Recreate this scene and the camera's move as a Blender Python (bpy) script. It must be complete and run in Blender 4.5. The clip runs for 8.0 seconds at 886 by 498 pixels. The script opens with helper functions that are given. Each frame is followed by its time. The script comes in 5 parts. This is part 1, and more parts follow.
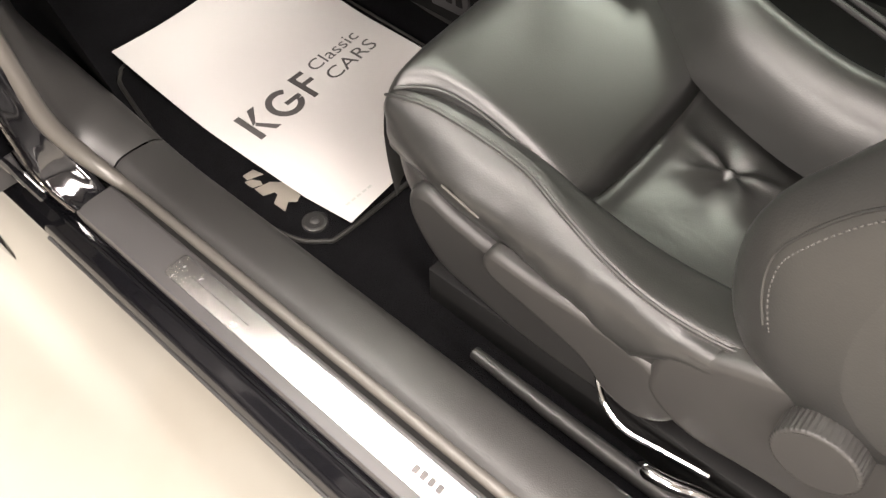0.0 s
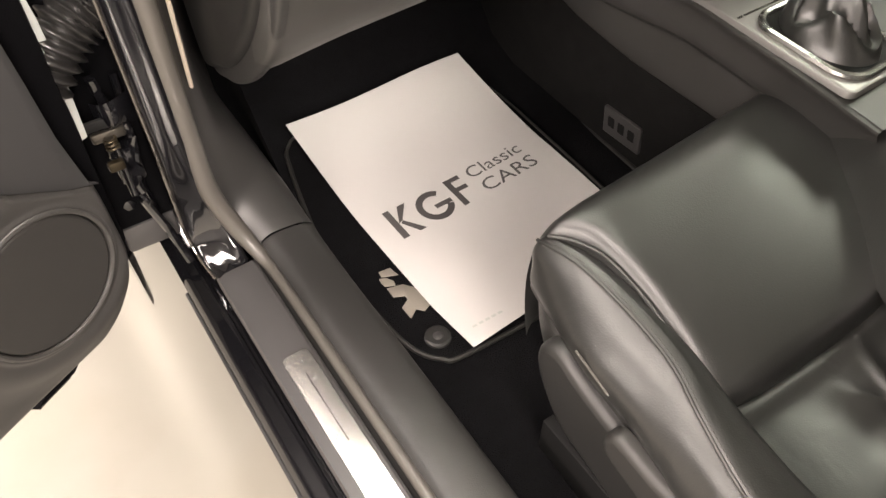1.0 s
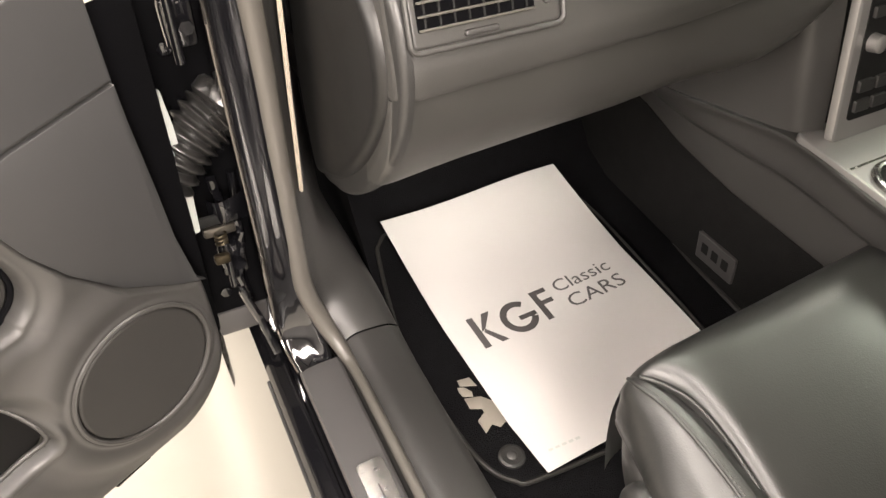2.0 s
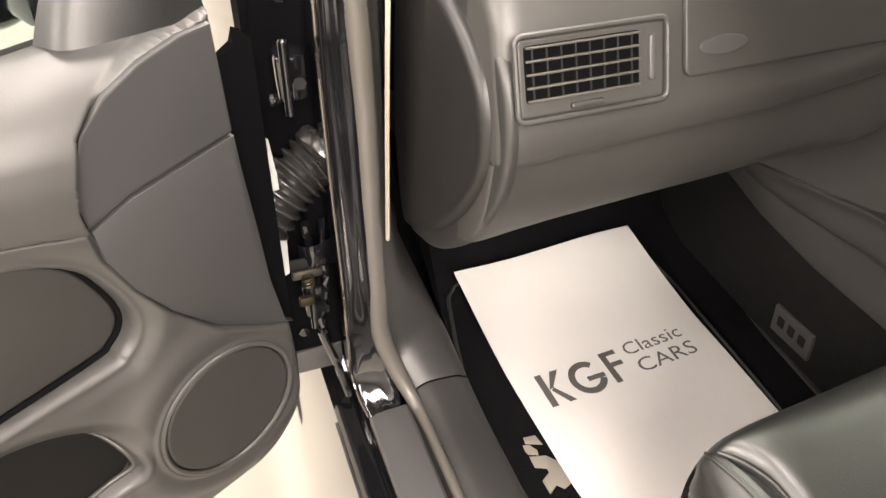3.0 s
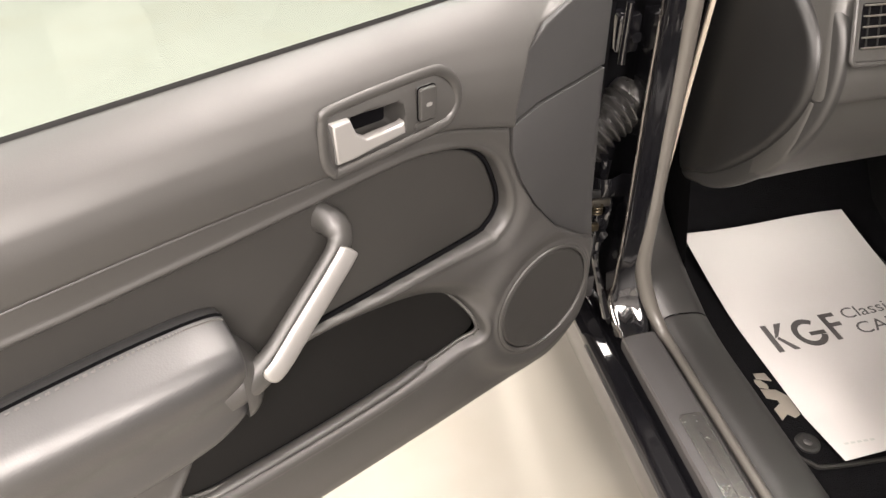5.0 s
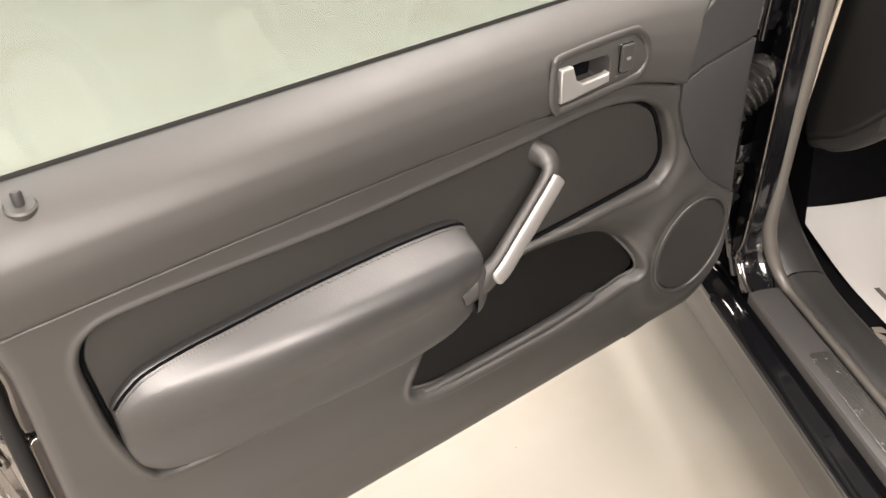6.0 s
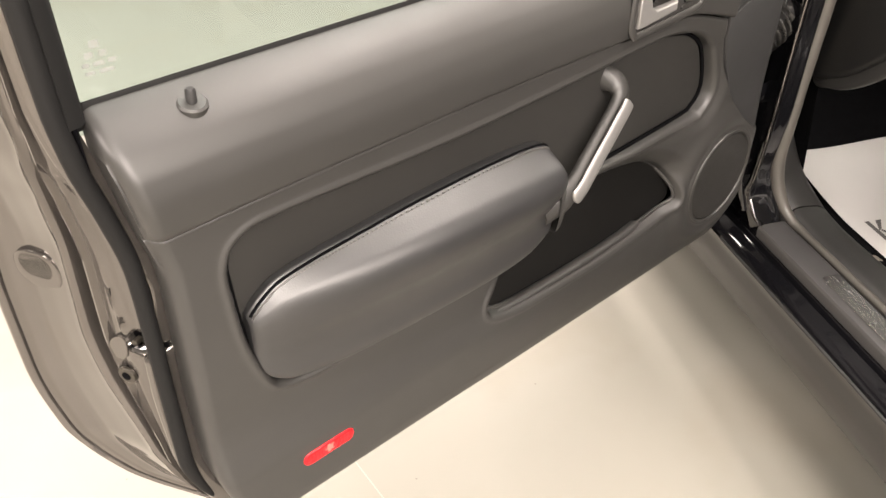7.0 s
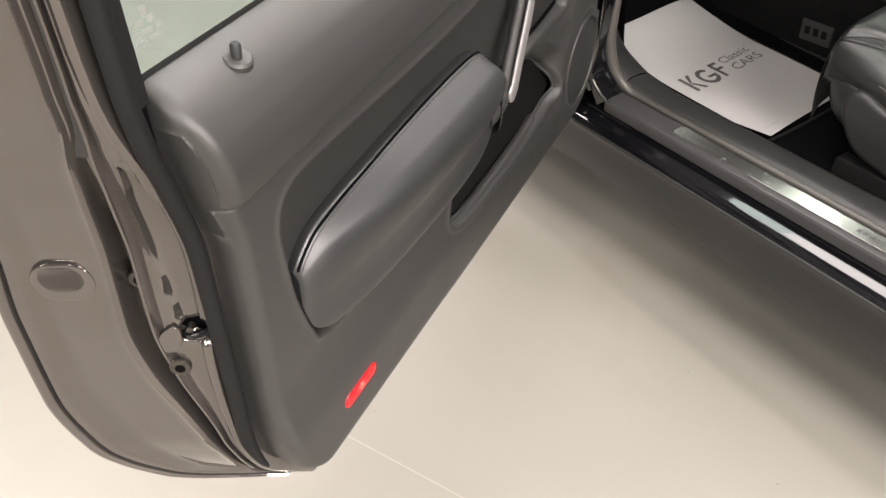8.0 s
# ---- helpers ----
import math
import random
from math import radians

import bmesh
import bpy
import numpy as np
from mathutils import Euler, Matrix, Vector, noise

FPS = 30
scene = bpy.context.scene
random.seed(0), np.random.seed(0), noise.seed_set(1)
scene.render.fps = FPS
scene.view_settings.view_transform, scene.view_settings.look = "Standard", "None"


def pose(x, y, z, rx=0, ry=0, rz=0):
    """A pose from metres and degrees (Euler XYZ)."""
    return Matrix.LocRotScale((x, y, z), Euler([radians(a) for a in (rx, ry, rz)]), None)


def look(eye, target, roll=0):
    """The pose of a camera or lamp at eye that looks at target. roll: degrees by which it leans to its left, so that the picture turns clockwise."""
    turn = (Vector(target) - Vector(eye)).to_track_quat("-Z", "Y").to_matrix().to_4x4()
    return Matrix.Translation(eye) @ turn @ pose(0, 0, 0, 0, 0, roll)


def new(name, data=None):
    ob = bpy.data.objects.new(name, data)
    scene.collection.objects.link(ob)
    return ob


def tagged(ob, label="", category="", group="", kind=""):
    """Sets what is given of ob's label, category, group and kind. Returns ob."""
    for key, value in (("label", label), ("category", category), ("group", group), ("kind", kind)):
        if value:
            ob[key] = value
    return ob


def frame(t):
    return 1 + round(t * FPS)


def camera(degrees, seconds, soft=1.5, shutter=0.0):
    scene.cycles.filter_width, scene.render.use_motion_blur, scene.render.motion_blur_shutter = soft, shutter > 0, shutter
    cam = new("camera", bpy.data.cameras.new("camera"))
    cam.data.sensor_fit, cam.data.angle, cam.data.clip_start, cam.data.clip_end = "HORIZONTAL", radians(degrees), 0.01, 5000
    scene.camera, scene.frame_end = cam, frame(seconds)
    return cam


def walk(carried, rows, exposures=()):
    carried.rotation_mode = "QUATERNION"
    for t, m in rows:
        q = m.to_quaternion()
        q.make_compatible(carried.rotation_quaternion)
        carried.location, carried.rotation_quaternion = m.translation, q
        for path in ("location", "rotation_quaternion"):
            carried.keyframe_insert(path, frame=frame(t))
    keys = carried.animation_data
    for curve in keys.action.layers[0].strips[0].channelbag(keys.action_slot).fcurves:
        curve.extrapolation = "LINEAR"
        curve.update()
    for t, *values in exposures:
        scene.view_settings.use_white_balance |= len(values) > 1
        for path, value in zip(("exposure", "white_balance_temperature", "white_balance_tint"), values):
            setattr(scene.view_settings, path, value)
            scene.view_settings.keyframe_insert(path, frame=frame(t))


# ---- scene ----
from mathutils.bvhtree import BVHTree

cam = camera(61.3, 8.0, soft=1.5)
PATH = [
    (0, (-0.167, -0.818, 1.151), (0.744, -0.008, -0.435), -0.9),
    (0.5, (-0.140, -0.778, 1.165), (0.683, 0.201, -0.373), 0.0),
    (1, (-0.114, -0.737, 1.184), (0.640, 0.379, -0.294), 0.5),
    (1.5, (-0.112, -0.707, 1.205), (0.599, 0.524, -0.202), 0.9),
    (2, (-0.122, -0.689, 1.227), (0.546, 0.635, -0.116), 1.1),
    (2.2, (-0.121, -0.683, 1.234), (0.523, 0.672, -0.092), 1.1),
    (3.3, (-0.195, -0.676, 1.250), (0.354, 0.800, 0.021), 2.0),
    (3.5, (-0.224, -0.684, 1.248), (0.307, 0.813, 0.033), 2.2),
    (4, (-0.302, -0.711, 1.250), (0.155, 0.813, 0.038), 2.1),
    (4.5, (-0.388, -0.759, 1.255), (0.000, 0.785, 0.044), 1.5),
    (4.7, (-0.427, -0.785, 1.256), (-0.062, 0.764, 0.045), 1.3),
    (5.8, (-0.647, -0.993, 1.267), (-0.442, 0.619, 0.101), -1.6),
    (6, (-0.699, -1.018, 1.266), (-0.504, 0.608, 0.117), -1.7),
    (6.5, (-0.826, -1.037, 1.249), (-0.571, 0.577, 0.096), -0.5),
    (7, (-0.906, -1.058, 1.230), (-0.531, 0.502, 0.036), 1.0),
    (7.5, (-0.976, -1.066, 1.226), (-0.438, 0.402, -0.021), 0.8),
    (8, (-1.165, -0.997, 1.229), (-0.283, 0.230, -0.082), 0.1),
]
walk(cam, [(t, look(eye, target, roll)) for t, eye, target, roll in PATH],
     exposures=[(0, 1.92, 6350, 10), (0.5, 1.68, 6550, 12), (1, 1.6, 6550, 11), (2, 1.88, 6450, 9), (3.5, 1.9, 6500, 10), (4, 1.8, 6400, 10), (4.5, 1.76, 6300, 10), (6, 1.32, 6400, 10), (6.5, 1.27, 6350, 8), (7, 1.22, 6450, 9), (7.5, 1.1, 6350, 9), (8, 0.86, 6080, 9)])

# ---- light: a closed white showroom with rows of ceiling battens ----
world = bpy.data.worlds.new("world")
scene.world = world
world.use_nodes = True
world.node_tree.nodes["Background"].inputs[0].default_value = (0.8, 0.85, 1.0, 1)
world.node_tree.nodes["Background"].inputs[1].default_value = 0.02

LAMPS = [(0.5, 3.6, 92), (0.75, 0.2, 100), (-1.3, 0.3, 60), (-3.2, 3.9, 110), (4.2, 1.0, 95), (4.4, 3.4, 40), (-0.6, -4.4, 190), (-0.6, -7.2, 330), (2.2, -6.6, 450), (-3.2, -6.2, 190), (-5.6, 1.4, 190), (-5.6, -3.0, 350)]
for lx, ly, watts in LAMPS:
    data = bpy.data.lights.new("batten_light", "AREA")
    data.shape, data.size, data.size_y, data.energy, data.color = "RECTANGLE", 0.9, 3.0, watts, (1.0, 0.88, 0.795)
    ob = new("batten_light", data)
    ob.matrix_world = pose(lx, ly, 3.92)


# ---- materials ----
def mat(name, base, rough=0.5, metal=0.0, scale=200.0, bump=0.1, vary=0.15, mottle=3.0, coat=0.0, spec=0.5, depth=0.001, kind="noise", sheen=0.0, rvary=0.1, crease=0.0):
    m = bpy.data.materials.new(name)
    m.use_nodes = True
    nt = m.node_tree
    b = nt.nodes["Principled BSDF"]
    b.inputs["Roughness"].default_value = rough
    b.inputs["Metallic"].default_value = metal
    b.inputs["Coat Weight"].default_value = coat
    b.inputs["Coat Roughness"].default_value = 0.04
    b.inputs["Specular IOR Level"].default_value = spec
    b.inputs["Sheen Weight"].default_value = sheen
    tc = nt.nodes.new("ShaderNodeTexCoord")
    big = nt.nodes.new("ShaderNodeTexNoise")
    big.inputs["Scale"].default_value = mottle
    big.inputs["Detail"].default_value = 5
    nt.links.new(tc.outputs["Object"], big.inputs["Vector"])
    ramp = nt.nodes.new("ShaderNodeMix")
    ramp.data_type = "RGBA"
    ramp.inputs["A"].default_value = (*[c * (1 - vary) for c in base], 1)
    ramp.inputs["B"].default_value = (*[min(1, c * (1 + vary)) for c in base], 1)
    nt.links.new(big.outputs["Fac"], ramp.inputs["Factor"])
    nt.links.new(ramp.outputs["Result"], b.inputs["Base Color"])
    rr = nt.nodes.new("ShaderNodeMapRange")
    rr.inputs["To Min"].default_value = max(0.0, rough * (1 - rvary))
    rr.inputs["To Max"].default_value = min(1.0, rough * (1 + rvary))
    big2 = nt.nodes.new("ShaderNodeTexNoise")
    big2.inputs["Scale"].default_value = mottle * 6
    big2.inputs["Detail"].default_value = 4
    nt.links.new(tc.outputs["Object"], big2.inputs["Vector"])
    nt.links.new(big2.outputs["Fac"], rr.inputs["Value"])
    nt.links.new(rr.outputs["Result"], b.inputs["Roughness"])
    if bump:
        if kind == "cells":
            fine = nt.nodes.new("ShaderNodeTexVoronoi")
            out = fine.outputs["Distance"]
        else:
            fine = nt.nodes.new("ShaderNodeTexNoise")
            fine.inputs["Detail"].default_value = 3
            out = fine.outputs["Fac"]
        fine.inputs["Scale"].default_value = scale
        nt.links.new(tc.outputs["Object"], fine.inputs["Vector"])
        bp = nt.nodes.new("ShaderNodeBump")
        bp.inputs["Strength"].default_value = bump
        bp.inputs["Distance"].default_value = depth
        nt.links.new(out, bp.inputs["Height"])
        nt.links.new(bp.outputs["Normal"], b.inputs["Normal"])
        if crease:
            fold = nt.nodes.new("ShaderNodeTexNoise")
            fold.inputs["Scale"].default_value = 16
            fold.inputs["Detail"].default_value = 2
            fold.inputs["Distortion"].default_value = 0.8
            nt.links.new(tc.outputs["Object"], fold.inputs["Vector"])
            bp2 = nt.nodes.new("ShaderNodeBump")
            bp2.inputs["Strength"].default_value = crease
            bp2.inputs["Distance"].default_value = 0.006
            nt.links.new(fold.outputs["Fac"], bp2.inputs["Height"])
            nt.links.new(bp2.outputs["Normal"], bp.inputs["Normal"])
    return m


def speckled(m, amount):
    """Adds sparse dark specks of dirt and soft tan stains to a material's colour."""
    nt = m.node_tree
    b = nt.nodes["Principled BSDF"]
    colour = b.inputs["Base Color"].links[0].from_socket
    tc = nt.nodes.new("ShaderNodeTexCoord")
    for scale, lo, hi, tint, weight in ((14.0, 0.020, 0.034, (0.10, 0.085, 0.06, 1), amount),):
        cells = nt.nodes.new("ShaderNodeTexVoronoi")
        cells.inputs["Scale"].default_value = scale
        nt.links.new(tc.outputs["Object"], cells.inputs["Vector"])
        near = nt.nodes.new("ShaderNodeMapRange")
        near.inputs["From Min"].default_value, near.inputs["From Max"].default_value = lo, hi
        near.inputs["To Min"].default_value, near.inputs["To Max"].default_value = weight, 0.0
        nt.links.new(cells.outputs["Distance"], near.inputs["Value"])
        keep = nt.nodes.new("ShaderNodeMath")
        keep.operation = "GREATER_THAN"
        keep.inputs[1].default_value = 0.62
        sep = nt.nodes.new("ShaderNodeSeparateColor")
        nt.links.new(cells.outputs["Color"], sep.inputs[0])
        nt.links.new(sep.outputs[0], keep.inputs[0])
        both = nt.nodes.new("ShaderNodeMath")
        both.operation = "MULTIPLY"
        nt.links.new(near.outputs["Result"], both.inputs[0])
        nt.links.new(keep.outputs[0], both.inputs[1])
        mx = nt.nodes.new("ShaderNodeMix")
        mx.data_type = "RGBA"
        mx.inputs["B"].default_value = tint
        nt.links.new(both.outputs[0], mx.inputs["Factor"])
        nt.links.new(colour, mx.inputs["A"])
        colour = mx.outputs["Result"]
    stain = nt.nodes.new("ShaderNodeTexNoise")
    stain.inputs["Scale"].default_value = 2.3
    stain.inputs["Detail"].default_value = 6
    nt.links.new(tc.outputs["Object"], stain.inputs["Vector"])
    soft = nt.nodes.new("ShaderNodeMapRange")
    soft.inputs["From Min"].default_value, soft.inputs["From Max"].default_value = 0.52, 0.72
    soft.inputs["To Max"].default_value = 0.5
    nt.links.new(stain.outputs["Fac"], soft.inputs["Value"])
    mx = nt.nodes.new("ShaderNodeMix")
    mx.data_type = "RGBA"
    mx.inputs["B"].default_value = (0.20, 0.176, 0.138, 1)
    nt.links.new(soft.outputs["Result"], mx.inputs["Factor"])
    nt.links.new(colour, mx.inputs["A"])
    nt.links.new(mx.outputs["Result"], b.inputs["Base Color"])


M_FLOOR = mat("epoxy_floor", (0.236, 0.224, 0.195), 0.48, spec=0.35, scale=25, bump=0.012, vary=0.06, mottle=1.6, rvary=0.25, depth=0.002)
speckled(M_FLOOR, 0.55)
M_JOINT = mat("pale_joint_filler", (0.29, 0.277, 0.235), 0.5, scale=80, bump=0.1, vary=0.1)
M_WALL = mat("grey_wall", (0.20, 0.196, 0.19), 0.7, scale=60, bump=0.05, vary=0.03)
M_PAINT = mat("black_gloss_paint", (0.005, 0.005, 0.006), 0.08, scale=30, bump=0.0, vary=0.2, spec=0.5, coat=0.5)
M_TRIM = mat("dark_soft_plastic", (0.0305, 0.0296, 0.0282), 0.45, spec=0.6, scale=900, bump=0.08, vary=0.12, mottle=4, kind="cells", depth=0.0006, rvary=0.12)
M_TRIM_LOW = mat("grained_grey_plastic", (0.0225, 0.0222, 0.0215), 0.42, spec=0.6, scale=700, bump=0.25, vary=0.12, mottle=5, kind="cells", depth=0.0006)
M_SCUFF = mat("grey_scuff_plastic", (0.050, 0.0485, 0.049), 0.40, scale=600, bump=0.15, vary=0.1, mottle=6, depth=0.0004)
M_LEATHER = mat("black_leather", (0.0180, 0.0182, 0.0174), 0.38, spec=0.9, scale=520, bump=0.15, vary=0.2, mottle=6, kind="cells", depth=0.0007, rvary=0.25)
M_PAD = mat("soft_black_leather", (0.0195, 0.0195, 0.0202), 0.42, spec=0.85, scale=520, bump=0.12, vary=0.2, mottle=6, kind="cells", depth=0.0007, rvary=0.2)
M_WORN = mat("creased_black_leather", (0.0180, 0.0182, 0.0174), 0.38, spec=0.9, scale=520, bump=0.15, vary=0.2, mottle=6, kind="cells", depth=0.0007, rvary=0.25, crease=0.22)
M_CLOTH = mat("dark_woven_panel", (0.0215, 0.0208, 0.0195), 0.50, spec=0.35, scale=1200, bump=0.4, vary=0.15, mottle=8, depth=0.0006)
M_INSERT = mat("dark_textured_plastic", (0.026, 0.026, 0.0265), 0.5, scale=1000, bump=0.3, vary=0.08, mottle=8, depth=0.0005)
# Dark paint; its grey metallic base holds the pale room it reflects.
M_JAMB = mat("paint_with_reflected_grey", (0.125, 0.114, 0.104), 0.055, metal=0.75, scale=7, bump=0.22, vary=0.12, mottle=5, coat=0.6, depth=0.004)
M_DASH = mat("grey_soft_plastic", (0.0370, 0.0361, 0.0338), 0.43, spec=0.65, scale=900, bump=0.16, vary=0.12, mottle=4, kind="cells", depth=0.0006, rvary=0.12)
M_CAP = mat("black_soft_cover", (0.008, 0.008, 0.0078), 0.42, scale=900, bump=0.15, vary=0.15, mottle=4, kind="cells", depth=0.0005)
# Near-black that puts the shade of gaps and hollows into colour.
M_GAP_SHADE = mat("gap_shade_black", (0.003, 0.003, 0.0035), 0.95, scale=600, bump=0.5, vary=0.3, spec=0.03)
M_SEAL = mat("grey_rubber_seal", (0.075, 0.070, 0.062), 0.42, spec=0.7, scale=400, bump=0.12, vary=0.15)
M_FAINT = mat("faint_ink", (0.42, 0.44, 0.42), 0.5, bump=0.0, vary=0.1)
M_GAITER = mat("shiny_black_rubber", (0.016, 0.0155, 0.015), 0.28, spec=0.8, scale=200, bump=0.1, vary=0.2)
M_EMBLEM = mat("pale_metal", (0.29, 0.265, 0.23), 0.5, metal=0.3, scale=500, bump=0.1, vary=0.1)
M_CARPET = mat("black_carpet", (0.006, 0.006, 0.0068), 0.95, scale=500, bump=0.9, vary=0.4, mottle=40, depth=0.003, spec=0.05)
# The footwell carpet again, lightened where light falls on the tunnel.
M_TUNNEL = mat("lit_tunnel_carpet", (0.0100, 0.0099, 0.0099), 0.9, scale=500, bump=0.9, vary=0.4, mottle=40, depth=0.003, spec=0.1)
M_RUBBER = mat("black_rubber", (0.018, 0.018, 0.018), 0.55, scale=300, bump=0.1, vary=0.15)
M_DARK = mat("matt_black", (0.006, 0.006, 0.006), 0.7, spec=0.25, scale=300, bump=0.1, vary=0.2)
M_GREASE = mat("greasy_steel", (0.10, 0.092, 0.08), 0.35, metal=0.9, scale=200, bump=0.3, vary=0.3)
M_BRASS = mat("greasy_brass", (0.045, 0.036, 0.022), 0.4, metal=0.8, scale=200, bump=0.3, vary=0.3)
M_STEEL = mat("brushed_steel", (0.47, 0.465, 0.45), 0.26, metal=0.95, bump=0.0, vary=0.05, rvary=0.15, mottle=10)
M_SATIN = mat("satin_aluminium", (0.34, 0.333, 0.325), 0.45, metal=0.7, scale=900, bump=0.08, vary=0.06)
M_CHROME = mat("chrome", (0.8, 0.8, 0.8), 0.1, metal=1.0, bump=0.0, vary=0.03)
M_PAPER = mat("white_paper", (0.545, 0.53, 0.52), 0.55, scale=900, bump=0.05, vary=0.02, mottle=12, depth=0.0003)
M_INK = mat("dark_grey_ink", (0.075, 0.07, 0.07), 0.5, bump=0.0, vary=0.1)
M_RED = mat("red_reflector", (0.60, 0.004, 0.010), 0.3, spec=0.4, scale=300, bump=0.5, vary=0.15, kind="cells", coat=0.1)
M_BLUSH = mat("pale_red_plastic", (0.60, 0.16, 0.13), 0.3, bump=0.0, vary=0.05)
M_CREAM = mat("cream_trim", (0.62, 0.55, 0.45), 0.5, scale=400, bump=0.1, vary=0.06)
M_HEAD = mat("grey_headlining", (0.45, 0.44, 0.42), 0.9, scale=600, bump=0.3, vary=0.05)
# Pocket plastic taken near black, so its colour carries the shade inside.
M_POCKET = mat("shaded_pocket_plastic", (0.006, 0.0058, 0.0055), 0.7, spec=0.1, scale=700, bump=0.15, vary=0.12, mottle=5, kind="cells", depth=0.0005)
M_ETCH = mat("etched_grey", (0.22, 0.235, 0.22), 0.6, bump=0.0, vary=0.1)
M_THREAD = mat("grey_thread", (0.085, 0.082, 0.078), 0.7, bump=0.0, vary=0.1)


def glass_mat(name, tint):
    m = bpy.data.materials.new(name)
    m.use_nodes = True
    nt = m.node_tree
    nt.nodes.remove(nt.nodes["Principled BSDF"])
    out = nt.nodes["Material Output"]
    tr = nt.nodes.new("ShaderNodeBsdfTransparent")
    tr.inputs["Color"].default_value = (*tint, 1)
    gl = nt.nodes.new("ShaderNodeBsdfGlossy")
    gl.inputs["Roughness"].default_value = 0.02
    lw = nt.nodes.new("ShaderNodeLayerWeight")
    lw.inputs["Blend"].default_value = 0.5
    pw = nt.nodes.new("ShaderNodeMath")
    pw.operation = "POWER"
    pw.inputs[1].default_value = 5.0
    fr = nt.nodes.new("ShaderNodeMath")
    fr.operation = "MULTIPLY_ADD"
    fr.inputs[1].default_value = 0.94
    fr.inputs[2].default_value = 0.035
    mx = nt.nodes.new("ShaderNodeMixShader")
    nt.links.new(lw.outputs["Facing"], pw.inputs[0])
    nt.links.new(pw.outputs[0], fr.inputs[0])
    nt.links.new(fr.outputs[0], mx.inputs[0])
    nt.links.new(tr.outputs[0], mx.inputs[1])
    nt.links.new(gl.outputs[0], mx.inputs[2])
    nt.links.new(mx.outputs[0], out.inputs["Surface"])
    return m


M_GLASS = glass_mat("green_tinted_glass", (0.82, 0.895, 0.885))
M_SCREEN = glass_mat("green_windscreen_glass", (0.76, 0.89, 0.81))


# ---- shape helpers ----
def part(name, bm, material, parent=None, label="", smooth=True, angle=40):
    me = bpy.data.meshes.new(name)
    bmesh.ops.recalc_face_normals(bm, faces=bm.faces)
    if smooth:
        for f in bm.faces:
            f.smooth = len(f.verts) < 20
        lim = radians(angle)
        for e in bm.edges:
            if len(e.link_faces) == 2 and e.calc_face_angle(0) > lim:
                e.smooth = False
    bm.to_mesh(me)
    bm.free()
    me.materials.append(material)
    ob = new(name, me)
    ob.parent = parent
    if label:
        ob["label"] = label
    return ob


def thing(name, label, category, m=None, group="", kind=""):
    ob = tagged(new(name), label, category, group, kind)
    if m is not None:
        ob.matrix_world = m
    return ob


def spline(pts, n, closed=False):
    """Points along a Catmull-Rom curve, n to each span."""
    pts = [Vector(p) for p in pts]
    k = len(pts)
    out = []
    for i in range(k if closed else k - 1):
        if closed:
            a, b, c, d = pts[i - 1], pts[i], pts[(i + 1) % k], pts[(i + 2) % k]
        else:
            a, b, c, d = pts[max(i - 1, 0)], pts[i], pts[i + 1], pts[min(i + 2, k - 1)]
        for j in range(n):
            t = j / n
            out.append(0.5 * ((2 * b) + (c - a) * t + (2 * a - 5 * b + 4 * c - d) * t * t + (3 * b - a - 3 * c + d) * t ** 3))
    if not closed:
        out.append(pts[-1])
    return out


def loft(sections, closed=False, caps=False, bm=None):
    bm = bm or bmesh.new()
    rows = [[bm.verts.new(p) for p in s] for s in sections]
    n = len(rows[0])
    for a, b in zip(rows, rows[1:]):
        for i in range(n if closed else n - 1):
            j = (i + 1) % n
            bm.faces.new((a[i], a[j], b[j], b[i]))
    if caps:
        bm.faces.new(rows[0])
        bm.faces.new(list(reversed(rows[-1])))
    return bm


def smooth_loft(sections, across=6, along=6, closed=False, caps=False):
    """A loft whose sections and whose way between sections are smoothed."""
    secs = [spline(s, across, closed) for s in sections]
    cols = [spline([s[i] for s in secs], along) for i in range(len(secs[0]))]
    return loft([[c[j] for c in cols] for j in range(len(cols[0]))], closed, caps)


def tube(path, r, n=10, flat=1.0, up=(0, 0, 1), caps=True, bm=None):
    """A round bar along the points; r is a number or one for each point; flat squeezes it along up."""
    path = [Vector(p) for p in path]
    secs = []
    for i, p in enumerate(path):
        d = (path[min(i + 1, len(path) - 1)] - path[max(i - 1, 0)]).normalized()
        side = d.cross(Vector(up))
        side = side.normalized() if side.length > 1e-5 else d.orthogonal().normalized()
        over = side.cross(d).normalized()
        rad = r[i] if isinstance(r, (list, tuple)) else r
        secs.append([p + rad * (math.cos(a) * side + flat * math.sin(a) * over) for a in (2 * math.pi * k / n for k in range(n))])
    return loft(secs, True, caps, bm)


